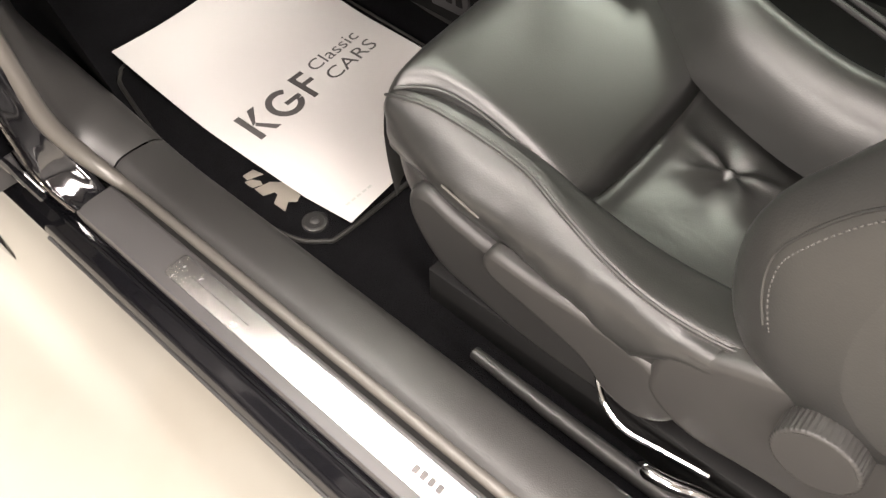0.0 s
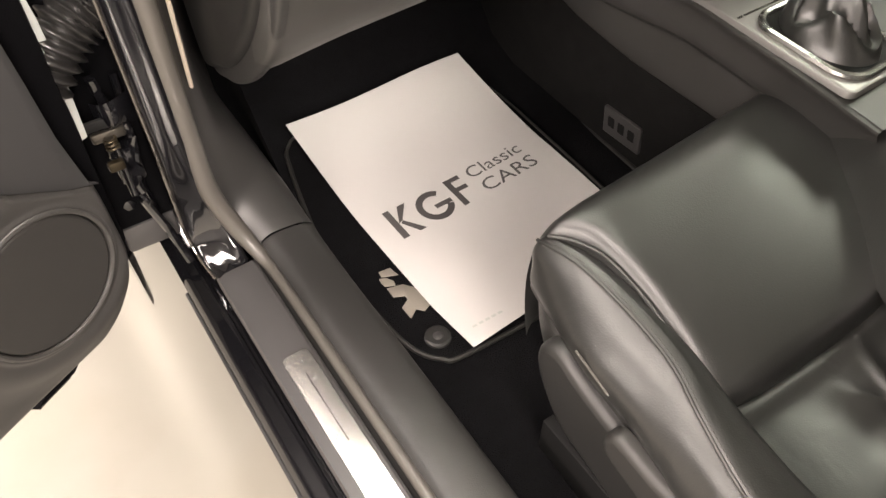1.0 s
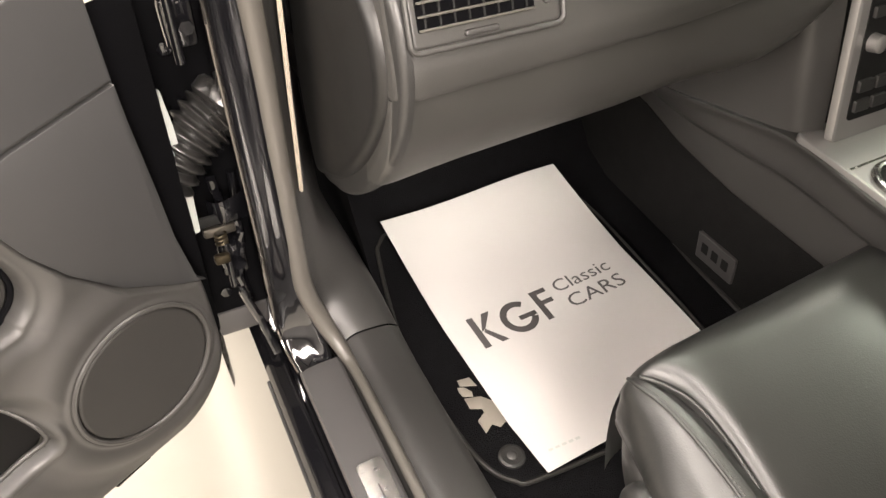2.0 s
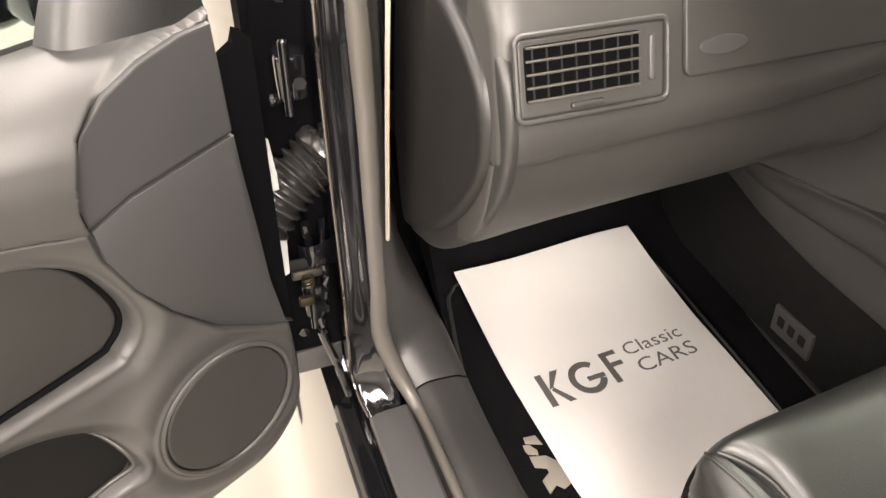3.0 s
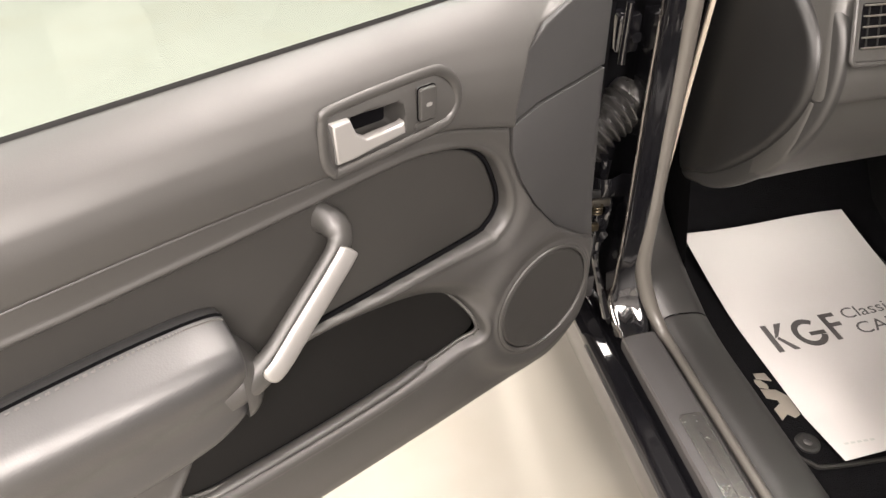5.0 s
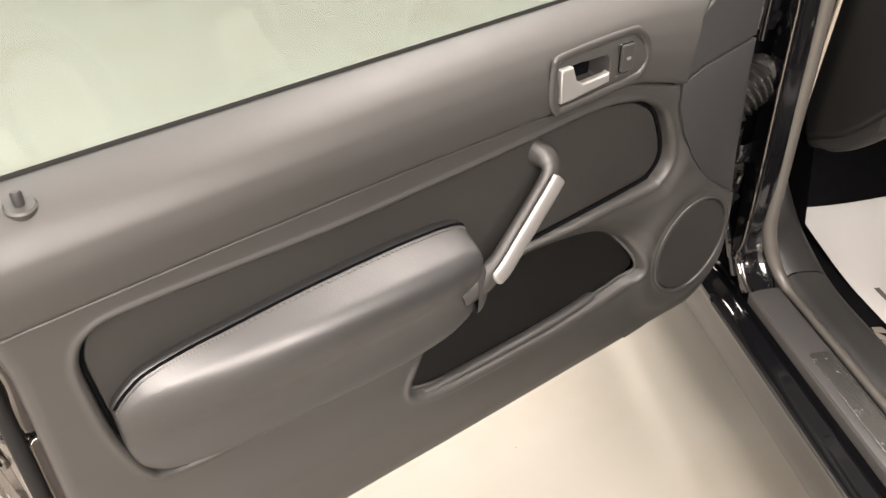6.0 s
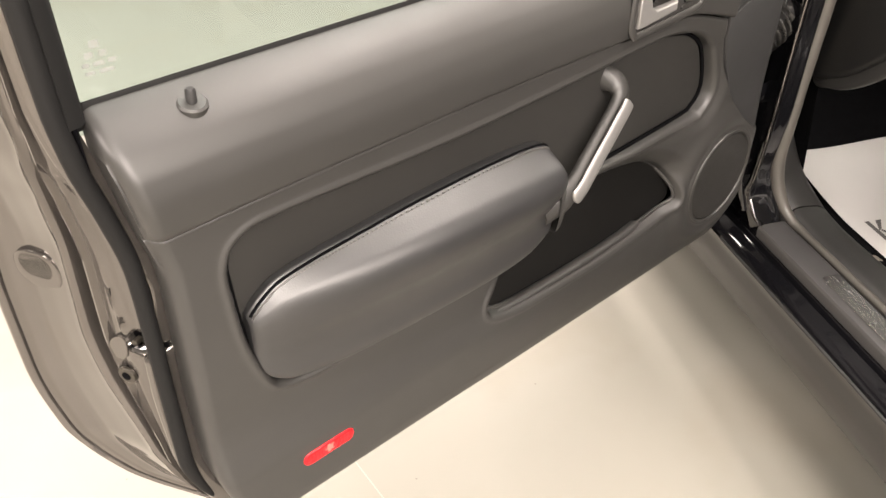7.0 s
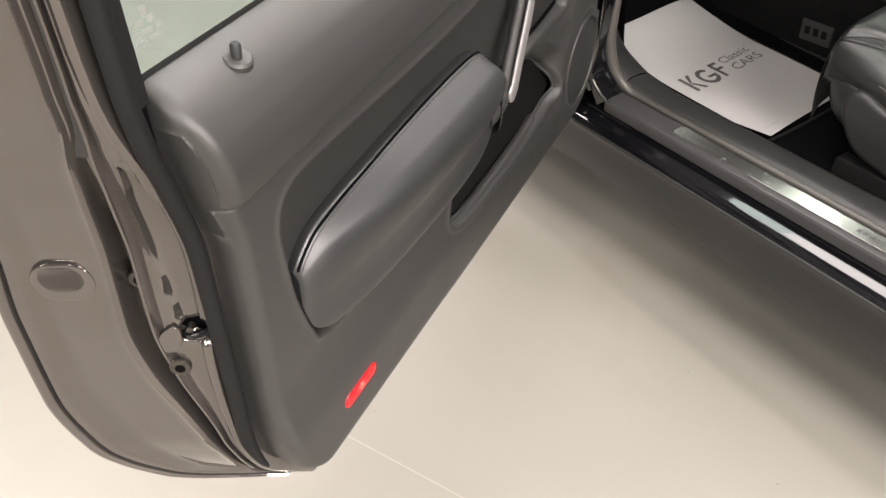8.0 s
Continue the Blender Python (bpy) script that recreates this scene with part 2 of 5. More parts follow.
def plate(outline, thick, bevel, m, seg=2, bm=None):
    """A slab with the outline (a, b), its front face at thick above the plane of m, with a rounded front edge."""
    bm2 = bmesh.new()
    vs = [bm2.verts.new((p[0], p[1], 0)) for p in outline]
    f = bm2.faces.new(vs)
    if f.normal.z < 0:
        f.normal_flip()
    bm2.normal_update()
    top = bmesh.ops.extrude_face_region(bm2, geom=[f])
    tv = [g for g in top["geom"] if isinstance(g, bmesh.types.BMVert)]
    bmesh.ops.translate(bm2, verts=tv, vec=(0, 0, thick))
    if bevel:
        tset = set(tv)
        es = [e for e in bm2.edges if e.verts[0] in tset and e.verts[1] in tset]
        bmesh.ops.bevel(bm2, geom=es, offset=bevel, segments=seg, affect="EDGES", profile=0.5, clamp_overlap=True)
        front = [f for f in bm2.faces if f.normal.z > 0.99 and len(f.verts) > 4 and f.calc_center_median().z > thick * 0.9 and len(outline) < 180]
        bmesh.ops.inset_individual(bm2, faces=front, thickness=min(0.0008, bevel * 0.4))
    bmesh.ops.transform(bm2, matrix=m, verts=bm2.verts)
    if bm is None:
        return bm2
    me = bpy.data.meshes.new("join")
    bm2.to_mesh(me)
    bm2.free()
    bm.from_mesh(me)
    bpy.data.meshes.remove(me)
    return bm


def box(lo, hi, bevel=0.0, seg=2):
    bm = bmesh.new()
    bmesh.ops.create_cube(bm, size=1)
    c = [(a + b) / 2 for a, b in zip(lo, hi)]
    for v in bm.verts:
        v.co = [c[i] + v.co[i] * (hi[i] - lo[i]) for i in range(3)]
    if bevel:
        bmesh.ops.bevel(bm, geom=list(bm.edges), offset=bevel, segments=seg, affect="EDGES", profile=0.5)
    return bm


def stadium(cx, cy, w, h, r, n=6):
    out = []
    for sx, sy, a0 in ((1, 1, 0), (-1, 1, 90), (-1, -1, 180), (1, -1, 270)):
        for k in range(n + 1):
            a = radians(a0 + 90 * k / n)
            out.append((cx + sx * (w / 2 - r) + r * math.cos(a), cy + sy * (h / 2 - r) + r * math.sin(a)))
    return out


def frame3(o, a, b):
    """The pose with its x along a, its y as near b as may be, and its z square to both."""
    a, b = Vector(a).normalized(), Vector(b)
    c = a.cross(b).normalized()
    b = c.cross(a)
    return Matrix(((a.x, b.x, c.x, o[0]), (a.y, b.y, c.y, o[1]), (a.z, b.z, c.z, o[2]), (0, 0, 0, 1)))


def extrude_y(profile, y0, y1, steps=2):
    return [[(x, y0 + (y1 - y0) * k / steps, z) for x, z in profile] for k in range(steps + 1)]


# ---- the showroom ----
floor = part("ground", box((-9, -9, -0.1), (9, 9, 0)), M_FLOOR, smooth=False)
tagged(floor, "polished cream epoxy showroom floor", "floor", kind="structure")
for nm, (x0, y0), (x1, y1), wide in (("floor_joint", (-4.79, 9.0), (3.0, -9.0), 0.0013), ("floor_joint", (-6.0, -0.985), (3.2, 6.36), 0.0008)):
    way = Vector((x1 - x0, y1 - y0, 0))
    side = Vector((-way.y, way.x, 0)).normalized() * wide
    a, c = Vector((x0, y0, 0.0006)), Vector((x1, y1, 0.0006))
    tagged(part(nm, loft([[a - side, a + side], [c - side, c + side]]), M_JOINT, smooth=False), "thin pale filled joint in the floor", "floor joint", kind="structure")
for nm, lo, hi in (("wall_north", (-9.2, 9, 0), (9.2, 9.2, 4.2)), ("wall_south", (-9.2, -9.2, 0), (9.2, -9, 4.2)),
                   ("wall_east", (9, -9, 0), (9.2, 9, 4.2)), ("wall_west", (-9.2, -9, 0), (-9, 9, 4.2))):
    tagged(part(nm, box(lo, hi), M_WALL, smooth=False), "plain grey painted showroom wall", "wall", kind="structure")
tagged(part("ceiling", box((-9.2, -9.2, 4.2), (9.2, 9.2, 4.4)), M_WALL, smooth=False), "plain grey showroom ceiling", "ceiling", kind="structure")
for lx, ly, watts in LAMPS:
    b = thing("ceiling_batten", "long white ceiling light batten", "ceiling light", pose(lx, ly, 3.93), group="ceiling battens")
    part("housing", box((-0.48, -1.55, 0.01), (0.48, 1.55, 0.27), 0.01), M_WALL, b)

# ---- the open door ----
HINGE = (0.0236, 0.0556, 0.0)
SWING = radians(62.0)
DOOR_M = frame3(HINGE, (-math.sin(SWING), -math.cos(SWING), 0), (math.cos(SWING), -math.sin(SWING), 0))
# door space: x runs from the hinge to the lock edge, y towards the cabin, z up
door = thing("door", "open black car door with dark moulded trim and red reflector", "door", DOOR_M)

ARC = [(0.170, 1.005), (0.210, 0.998), (0.250, 0.987), (0.285, 0.970), (0.312, 0.945), (0.326, 0.910), (0.330, 0.885), (0.327, 0.859), (0.322, 0.823), (0.303, 0.777), (0.276, 0.732), (0.232, 0.680), (0.172, 0.638), (0.138, 0.620)]
INSET = [(1.105, 0.628), (1.123, 0.689), (1.129, 0.753), (1.128, 0.794), (1.110, 0.819), (1.06, 0.827), (0.86, 0.829), (0.723, 0.836), (0.604, 0.844),
         (0.470, 0.854), (0.409, 0.849), (0.371, 0.838), (0.339, 0.814), (0.318, 0.772), (0.311, 0.742), (0.316, 0.722), (0.330, 0.708), (0.352, 0.700), (0.493, 0.689), (0.601, 0.682), (0.690, 0.668), (0.715, 0.640), (0.745, 0.624), (0.83, 0.614),
         (0.966, 0.608), (1.050, 0.607), (1.088, 0.613)]
POCKET = [(0.775, 0.535), (0.745, 0.597), (0.705, 0.630), (0.640, 0.655), (0.560, 0.664), (0.446, 0.650), (0.381, 0.620), (0.352, 0.576), (0.362, 0.546), (0.444, 0.533), (0.60, 0.526)]
SPEAKER = (0.243, 0.563, 0.083)


def interp(x, xs, ys):
    """A smooth curve through the points (monotone where they are)."""
    xs, ys = np.array(xs, float), np.array(ys, float)
    d = np.diff(ys) / np.diff(xs)
    m = np.zeros(len(xs))
    m[0], m[-1] = d[0], d[-1]
    for k in range(1, len(xs) - 1):
        m[k] = 0 if d[k - 1] * d[k] <= 0 else 2 * d[k - 1] * d[k] / (d[k - 1] + d[k])
    x = np.clip(x, xs[0], xs[-1])
    i = np.clip(np.searchsorted(xs, x, side="right") - 1, 0, len(xs) - 2)
    h = xs[i + 1] - xs[i]
    t = (x - xs[i]) / h
    return (2 * t**3 - 3 * t**2 + 1) * ys[i] + (t**3 - 2 * t**2 + t) * h * m[i] + (3 * t**2 - 2 * t**3) * ys[i + 1] + (t**3 - t**2) * h * m[i + 1]


def step(x, a, b):
    t = np.clip((x - a) / (b - a), 0, 1)
    return t * t * (3 - 2 * t)


def distance(outline, s, z):
    """Signed distance to a closed outline, negative inside."""
    p = np.array([(q[0], q[1]) for q in outline])
    best = np.full(s.shape, 9.0)
    inside = np.zeros(s.shape, bool)
    for (ax, ay), (bx, by) in zip(p, np.roll(p, -1, 0)):
        ex, ey = bx - ax, by - ay
        t = np.clip(((s - ax) * ex + (z - ay) * ey) / (ex * ex + ey * ey + 1e-12), 0, 1)
        best = np.minimum(best, np.hypot(s - ax - t * ex, z - ay - t * ey))
        if ey != 0:
            inside ^= ((ay > z) != (by > z)) & (s < ax + (z - ay) * ex / ey)
    return np.where(inside, -best, best)


def ring2(outline, n=8):
    return [(p.x, p.y) for p in spline([(a, b, 0) for a, b in outline], n, True)]


def shrink(outline, d, trim=False):
    """The outline moved inwards by d."""
    n = len(outline)
    area = sum(outline[i - 1][0] * outline[i][1] - outline[i][0] * outline[i - 1][1] for i in range(n))
    k = d if area > 0 else -d
    out = []
    for i in range(n):
        ex, ey = outline[(i + 1) % n][0] - outline[i - 1][0], outline[(i + 1) % n][1] - outline[i - 1][1]
        m = math.hypot(ex, ey) or 1
        out.append((outline[i][0] - k * ey / m, outline[i][1] + k * ex / m))
    far = -distance(outline, np.array([q[0] for q in out]), np.array([q[1] for q in out]))
    return [q for q, f in zip(out, far) if f > 0.93 * d] if trim else out


FRONT_Z, FRONT_S = [0.41, 0.417, 0.43, 0.45, 0.48, 0.53, 0.60, 0.70, 0.77, 0.85, 1.02], [0.235, 0.210, 0.185, 0.163, 0.145, 0.137, 0.138, 0.152, 0.157, 0.164, 0.168]
REAR_Z, REAR_S = [0.41, 0.415, 0.43, 0.46, 0.538, 0.617, 0.80, 0.873, 0.92, 0.945, 0.99], [1.085, 1.12, 1.150, 1.172, 1.188, 1.187, 1.184, 1.196, 1.203, 1.206, 1.206]


def belt(s):
    return 0.964 + (1.21 - s) * 0.038


def seam_z(s):
    return interp(s, [0.294, 0.371, 0.424, 0.519, 0.721, 0.913, 1.114, 1.19], [0.848, 0.870, 0.879, 0.878, 0.874, 0.866, 0.855, 0.850])


def relief(s, z):
    zs, zt = seam_z(s), belt(s)
    f = np.clip((z - zs) / (zt - zs), 0, 1)
    upper = interp(f, [0, 0.03, 0.10, 0.32, 0.52, 0.70, 0.82, 0.91, 0.97, 1], [0.000, 0.010, 0.013, 0.015, 0.011, 0.001, -0.011, -0.024, -0.036, -0.044])
    lower = interp(z, [0.41, 0.44, 0.50, 0.60, 0.84, 0.90], [0.010, 0.014, 0.014, 0.003, 0.0, 0.0])
    p = np.where(z > zs, upper, lower)
    p = p - 0.008 * np.exp(-((z - zs + 0.001) / 0.0021) ** 2) * step(s, 0.31, 0.36)
    # lower rear swelling with its crease
    p = p - 0.004 * step(z, 0.505, 0.555) * step(s, 0.70, 0.80) * (1 - step(z, 0.57, 0.66))
    # swelling of the front end, and the pod of the loudspeaker
    di = distance(ring2(INSET), s, z)
    p = p + 0.018 * (1 - step(s, 0.28, 0.45)) * step(z, 0.55, 0.70) * step(di, -0.010, 0.030)
    rr = np.hypot(s - SPEAKER[0], z - SPEAKER[1])
    p = p + 0.016 * (1 - step(rr, 0.085, 0.15))
    p = p * step(rr, 0.090, 0.130) + 0.0225 * (1 - step(rr, 0.090, 0.130))
    p = p - 0.004 * (1 - step(rr, 0.083, 0.087)) + 0.0025 * np.exp(-((rr - 0.090) / 0.0035) ** 2)
    # pocket with a swollen wall below
    d = distance(ring2(POCKET), s, z)
    p = p + 0.006 * np.exp(-((z - 0.49) / 0.055) ** 2) * step(s, 0.30, 0.42) * (1 - step(s, 0.72, 0.86))
    p = p - 0.014 * (1 - step(d, -0.007, 0.001)) + 0.002 * np.exp(-((d - 0.005) / 0.004) ** 2) * (1 - step(z, 0.56, 0.60))
    p = p - 0.024 * (1 - step(d, -0.016, 0.030)) * step(z, 0.565, 0.625)
    # recess of the soft insert
    p = p - 0.031 * (1 - step(di, -0.003, 0.0005)) - 0.002 * np.exp(-(np.maximum(di, 0) / 0.003) ** 2) + 0.0022 * np.exp(-((di - 0.006) / 0.004) ** 2)
    # recess of the front insert
    q = distance([(a, b) for a, b in ARC] + [(0.05, 0.60), (0.05, 1.05), (0.16, 1.05)], s, z)
    w = 1 - step(q, -0.003, 0.001)
    p = p * (1 - w) + 0.010 * w
    # hollow behind the release lever
    q = distance(stadium(0.505, 0.917, 0.066, 0.036, 0.008), s, z)
    p = p - 0.035 * (1 - step(q, -0.006, 0.0))
    # rolled edges
    for q in (s - interp(z, FRONT_Z, FRONT_S), interp(z, REAR_Z, REAR_S) - s, z - 0.41):
        k = np.clip(1 - q / 0.014, 0, 1)
        p = p - 0.016 * (1 - np.sqrt(1 - k * k * 0.98))
    return p


def trim_panel():
    nu, nv = 620, 330
    u, v = np.meshgrid(np.linspace(0, 1, nu), np.linspace(0, 1, nv) ** 1.0)
    z0 = 0.41 + v * 0.57
    s = interp(z0, FRONT_Z, FRONT_S) * (1 - u) + interp(z0, REAR_Z, REAR_S) * u
    z = 0.41 + v * (belt(s) - 0.41)
    p = relief(s, z)
    bm = bmesh.new()
    rows = [[bm.verts.new((s[j, i], p[j, i], z[j, i])) for i in range(nu)] for j in range(nv)]
    for a, b in zip(rows, rows[1:]):
        for i in range(nu - 1):
            bm.faces.new((a[i], a[i + 1], b[i + 1], b[i]))
    hole = distance(shrink(ring2(POCKET), 0.006), s, z)
    gone = [rows[j][i] for j in range(nv) for i in range(nu) if hole[j, i] < 0]
    rim = rows[0] + [r[-1] for r in rows[1:]] + rows[-1][-2::-1] + [r[0] for r in rows[-2:0:-1]]
    back = [bm.verts.new((w.co.x, -0.05, w.co.z)) for w in rim]
    for i in range(len(rim)):
        j = (i + 1) % len(rim)
        bm.faces.new((rim[i], rim[j], back[j], back[i]))
    bmesh.ops.delete(bm, geom=gone, context="VERTS")
    return bm


part("trim_panel", trim_panel(), M_TRIM, door, "dark grey moulded soft-touch door trim", angle=70)
DZ = Matrix(((1, 0, 0, 0), (0, 0, 1, 0), (0, 1, 0, 0), (0, 0, 0, 1)))  # a along, b up, front towards the cabin


def on_door(p):
    return Matrix.Translation((0, p, 0)) @ DZ


# soft insert of the recess
ins = ring2(INSET, 6)
c = (0.72, 0.74)
part("soft_insert", plate(shrink(ins, 0.0055, True), 0.015, 0.004, on_door(-0.0285), 4), M_CLOTH, door, "dark woven insert in the door trim")

# A black tube laid in the recess stands for shade in the gap.
part("insert_gap_shade", tube([(a, -0.0130, b) for a, b in shrink(ins, 0.0030, True)], 0.0030, 8, up=(0, 1, 0)), M_GAP_SHADE, door, "black tube shading the gap round the insert")
seam_s = np.linspace(0.335, 1.188, 60)
part("trim_seam", tube([(float(q), float(relief(np.array([q]), np.array([float(seam_z(q)) - 0.001]))[0]) + 0.0006, float(seam_z(q)) - 0.001) for q in seam_s], 0.0013, 6, up=(0, 1, 0)), M_GAP_SHADE, door, "dark joint between the upper and lower trim")

# front inserts either side of the split line
low = [(0.322, 0.857)] + [(a - 0.003, b) for a, b in ARC[8:]] + [(0.146, 0.630), (0.158, 0.70), (0.163, 0.77), (0.170, 0.85), (0.172, 0.888), (0.178, 0.888), (0.281, 0.872)]
up = [(0.324, 0.862)] + [(a - 0.003, b - 0.002) for a, b in ARC[6:0:-1]] + [(0.176, 0.998), (0.173, 0.893), (0.179, 0.8925), (0.281, 0.8765)]
for nm, o in (("lower_front_insert", low), ("tweeter_grille", up)):
    part(nm, plate(o, 0.007, 0.002, on_door(0.009)), M_INSERT, door, "dark finely textured front insert")

# loudspeaker grille
disc = [(SPEAKER[0] + 0.0815 * math.cos(a), SPEAKER[1] + 0.0815 * math.sin(a)) for a in (2 * math.pi * k / 72 for k in range(72))]
part("speaker_grille", plate(disc, 0.007, 0.004, on_door(0.0185), 3), M_CLOTH, door, "round dark cloth loudspeaker grille")
part("speaker_ring", tube([(SPEAKER[0] + 0.0855 * math.cos(a), 0.024, SPEAKER[1] + 0.0855 * math.sin(a)) for a in (2 * math.pi * k / 72 for k in range(73))], 0.0036, 8, up=(0, 1, 0), caps=False), M_TRIM, door)


# armrest: a stitched ridge along the top, a padded front below it
ARM = ((1.119, 0.722, 0.668, 0.000), (1.116, 0.727, 0.650, 0.005), (1.110, 0.734, 0.634, 0.009), (1.098, 0.744, 0.622, 0.013), (1.080, 0.754, 0.614, 0.018), (1.040, 0.762, 0.610, 0.027), (0.985, 0.768, 0.610, 0.037),
       (0.900, 0.776, 0.613, 0.047), (0.800, 0.781, 0.617, 0.052), (0.740, 0.781, 0.624, 0.052), (0.712, 0.779, 0.634, 0.050), (0.698, 0.776, 0.642, 0.048), (0.691, 0.772, 0.648, 0.044), (0.688, 0.764, 0.656, 0.030))


def arm_ridge(h):
    return 0.16 * h - 0.006


def armrest():
    secs = []
    for s, zt, zb, h in ARM:
        b, sp, zb = -0.018, arm_ridge(h), zb + 0.005
        d, low = h - sp, zt - zb
        secs.append([(s, p, z) for p, z in ((b, zt - 0.016), (b + 0.004, zt - 0.004), (b + 0.6 * (sp - b), zt - 0.001), (sp, zt), (sp + 0.20 * d, zt - 0.03 * low), (sp + 0.52 * d, zt - 0.09 * low), (sp + 0.80 * d, zt - 0.15 * low), (sp + 0.97 * d, zt - 0.23 * low), (h, zt - 0.33 * low),
                                            (0.90 * h, zt - 0.46 * low), (0.72 * h, zt - 0.60 * low), (0.63 * h, zb + 0.24 * low), (0.60 * h, zb + 0.06 * low), (0.46 * h - 0.003, zb), (b, zb + 0.002))])
    return smooth_loft(secs, 5, 6, caps=True)


pad = part("armrest", armrest(), M_PAD, door, "black leather padded armrest with a stitched edge", angle=80)


def laid(mesh, points, way, lift):
    """The points moved along the way until they meet the mesh, and lifted off it."""
    tree = BVHTree.FromPolygons([v.co[:] for v in mesh.vertices], [f.vertices[:] for f in mesh.polygons])
    out = []
    for q in points:
        place, normal = tree.ray_cast(Vector(q) - 0.2 * Vector(way), Vector(way))[:2]
        if place is not None:
            out.append(place - lift * Vector(way))
    return out


def stitches(name, points, r, parent):
    bm = bmesh.new()
    for a, b in list(zip(points, points[1:]))[::2]:
        tube([a, b], r, 5, bm=bm)
    return tagged(part(name, bm, M_THREAD, parent), kind="stuff")


ridge_line = [(s, 0.0, zt - 0.0035) for s, zt, zb, h in ARM[1:-1]]
part("armrest_seam", tube(laid(pad.data, spline(ridge_line, 14), (0, -0.8, -0.6), 0.0004), 0.0017, 6), M_GAP_SHADE, door, "dark seam along the armrest")
stitches("armrest_stitching", laid(pad.data, spline([(a, b + 0.005, c - 0.002) for a, b, c in ridge_line], 26), (0, -0.8, -0.6), 0.0006), 0.0011, door)
# moulded front block of the armrest, from which the grab handle rises
block = [[(s, -0.024, zt), (s, 0.0, zt + 0.001), (s, 0.75 * h, zt - 0.004), (s, h, zt - 0.018), (s, 0.97 * h, zb + 0.016), (s, 0.7 * h, zb + 0.003), (s, -0.02, zb)] for s, zt, zb, h in ((0.696, 0.742, 0.652, 0.042), (0.688, 0.738, 0.653, 0.041), (0.678, 0.726, 0.658, 0.036), (0.668, 0.710, 0.666, 0.024), (0.661, 0.698, 0.676, 0.006))]
part("armrest_block", smooth_loft(block, 4, 4), M_TRIM, door, "dark plastic front block of the armrest", angle=70)


# grab handle with a silver strip
def grab_handle():
    path = [(0.566, -0.034, 0.820), (0.563, -0.018, 0.821), (0.556, -0.002, 0.817), (0.553, 0.006, 0.805), (0.562, 0.010, 0.790), (0.592, 0.016, 0.765), (0.626, 0.023, 0.738), (0.655, 0.029, 0.715), (0.682, 0.030, 0.698), (0.712, 0.024, 0.688)]
    rad = [0.024, 0.018, 0.0155, 0.0145, 0.0140, 0.0135, 0.0140, 0.0155, 0.020, 0.021]
    pts = spline(path, 6)
    rr = [interp(i / (len(pts) - 1), np.linspace(0, 1, len(rad)), rad) for i in range(len(pts))]
    return tube(pts, [float(r) for r in rr], 16, flat=0.66, up=(0, 1, 0))


part("grab_handle", grab_handle(), M_TRIM, door, "dark curved pull handle")
strip = spline([(0.5515, 0.0215, 0.7970), (0.560, 0.0240, 0.7890), (0.590, 0.0300, 0.764), (0.626, 0.0370, 0.735), (0.655, 0.0430, 0.712), (0.672, 0.0435, 0.701)], 8)
part("handle_strip", tube(strip, [0.004, 0.009, 0.0115, 0.013] + [0.0135] * (len(strip) - 8) + [0.013, 0.0115, 0.009, 0.004], 16, flat=0.34, up=(0, 1, 0)), M_SATIN, door, "satin silver strip on the pull handle")

# release lever with its surround and the lock switch
outer = [(0.567, 0.925), (0.565, 0.942), (0.554, 0.951), (0.450, 0.9575), (0.425, 0.952), (0.409, 0.935), (0.406, 0.915), (0.415, 0.900), (0.435, 0.893), (0.546, 0.8845), (0.559, 0.887), (0.566, 0.900)]
part("lever_surround", tube([(a, 0.0155, b) for a, b in ring2(outer, 5)] + [(outer[0][0], 0.0155, outer[0][1])], 0.0056, 10, flat=0.6, up=(0, 1, 0), caps=False), M_TRIM, door, "raised dark surround of the release lever")
inner = [(0.540, 0.894), (0.555, 0.894), (0.558, 0.936), (0.538, 0.936), (0.531, 0.918), (0.520, 0.911), (0.480, 0.913), (0.476, 0.915), (0.475, 0.902)]
part("release_lever", plate(inner, 0.010, 0.003, on_door(0.009), 3), M_SATIN, door, "satin silver door release lever")
# Black plates give the lever hollow and the button gap their shade.
part("hollow_shade", plate(stadium(0.505, 0.917, 0.058, 0.028, 0.006), 0.002, 0, on_door(-0.018)), M_GAP_SHADE, door, "black plate shading the hollow behind the release lever")
part("switch_gap_shade", plate(stadium(0.4475, 0.926, 0.0230, 0.0370, 0.004), 0.0008, 0, on_door(0.0158)), M_GAP_SHADE, door, "black plate shading the gap round the lock button")
part("lock_switch", plate(stadium(0.4475, 0.926, 0.0205, 0.0345, 0.003), 0.0085, 0.002, on_door(0.0125)), M_TRIM, door, "small rectangular lock button")
part("switch_mark", plate(stadium(0.4475, 0.926, 0.007, 0.004, 0.0015, 3), 0.0006, 0.0, on_door(0.0211)), M_SATIN, door)
part("switch_foot", plate(stadium(0.449, 0.902, 0.024, 0.007, 0.003), 0.004, 0.0015, on_door(0.0125)), M_TRIM, door)

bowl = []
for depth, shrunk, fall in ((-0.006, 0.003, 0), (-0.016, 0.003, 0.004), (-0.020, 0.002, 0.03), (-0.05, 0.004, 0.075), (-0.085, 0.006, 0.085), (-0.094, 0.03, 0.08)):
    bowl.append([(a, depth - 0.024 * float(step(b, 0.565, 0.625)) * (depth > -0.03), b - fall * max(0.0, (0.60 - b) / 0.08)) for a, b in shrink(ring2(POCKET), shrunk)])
rim = shrink(ring2(POCKET), 0.0055)
rim = [(a, float(relief(np.array([a]), np.array([b]))[0]) - 0.001, b) for a, b in rim + rim[:1]]
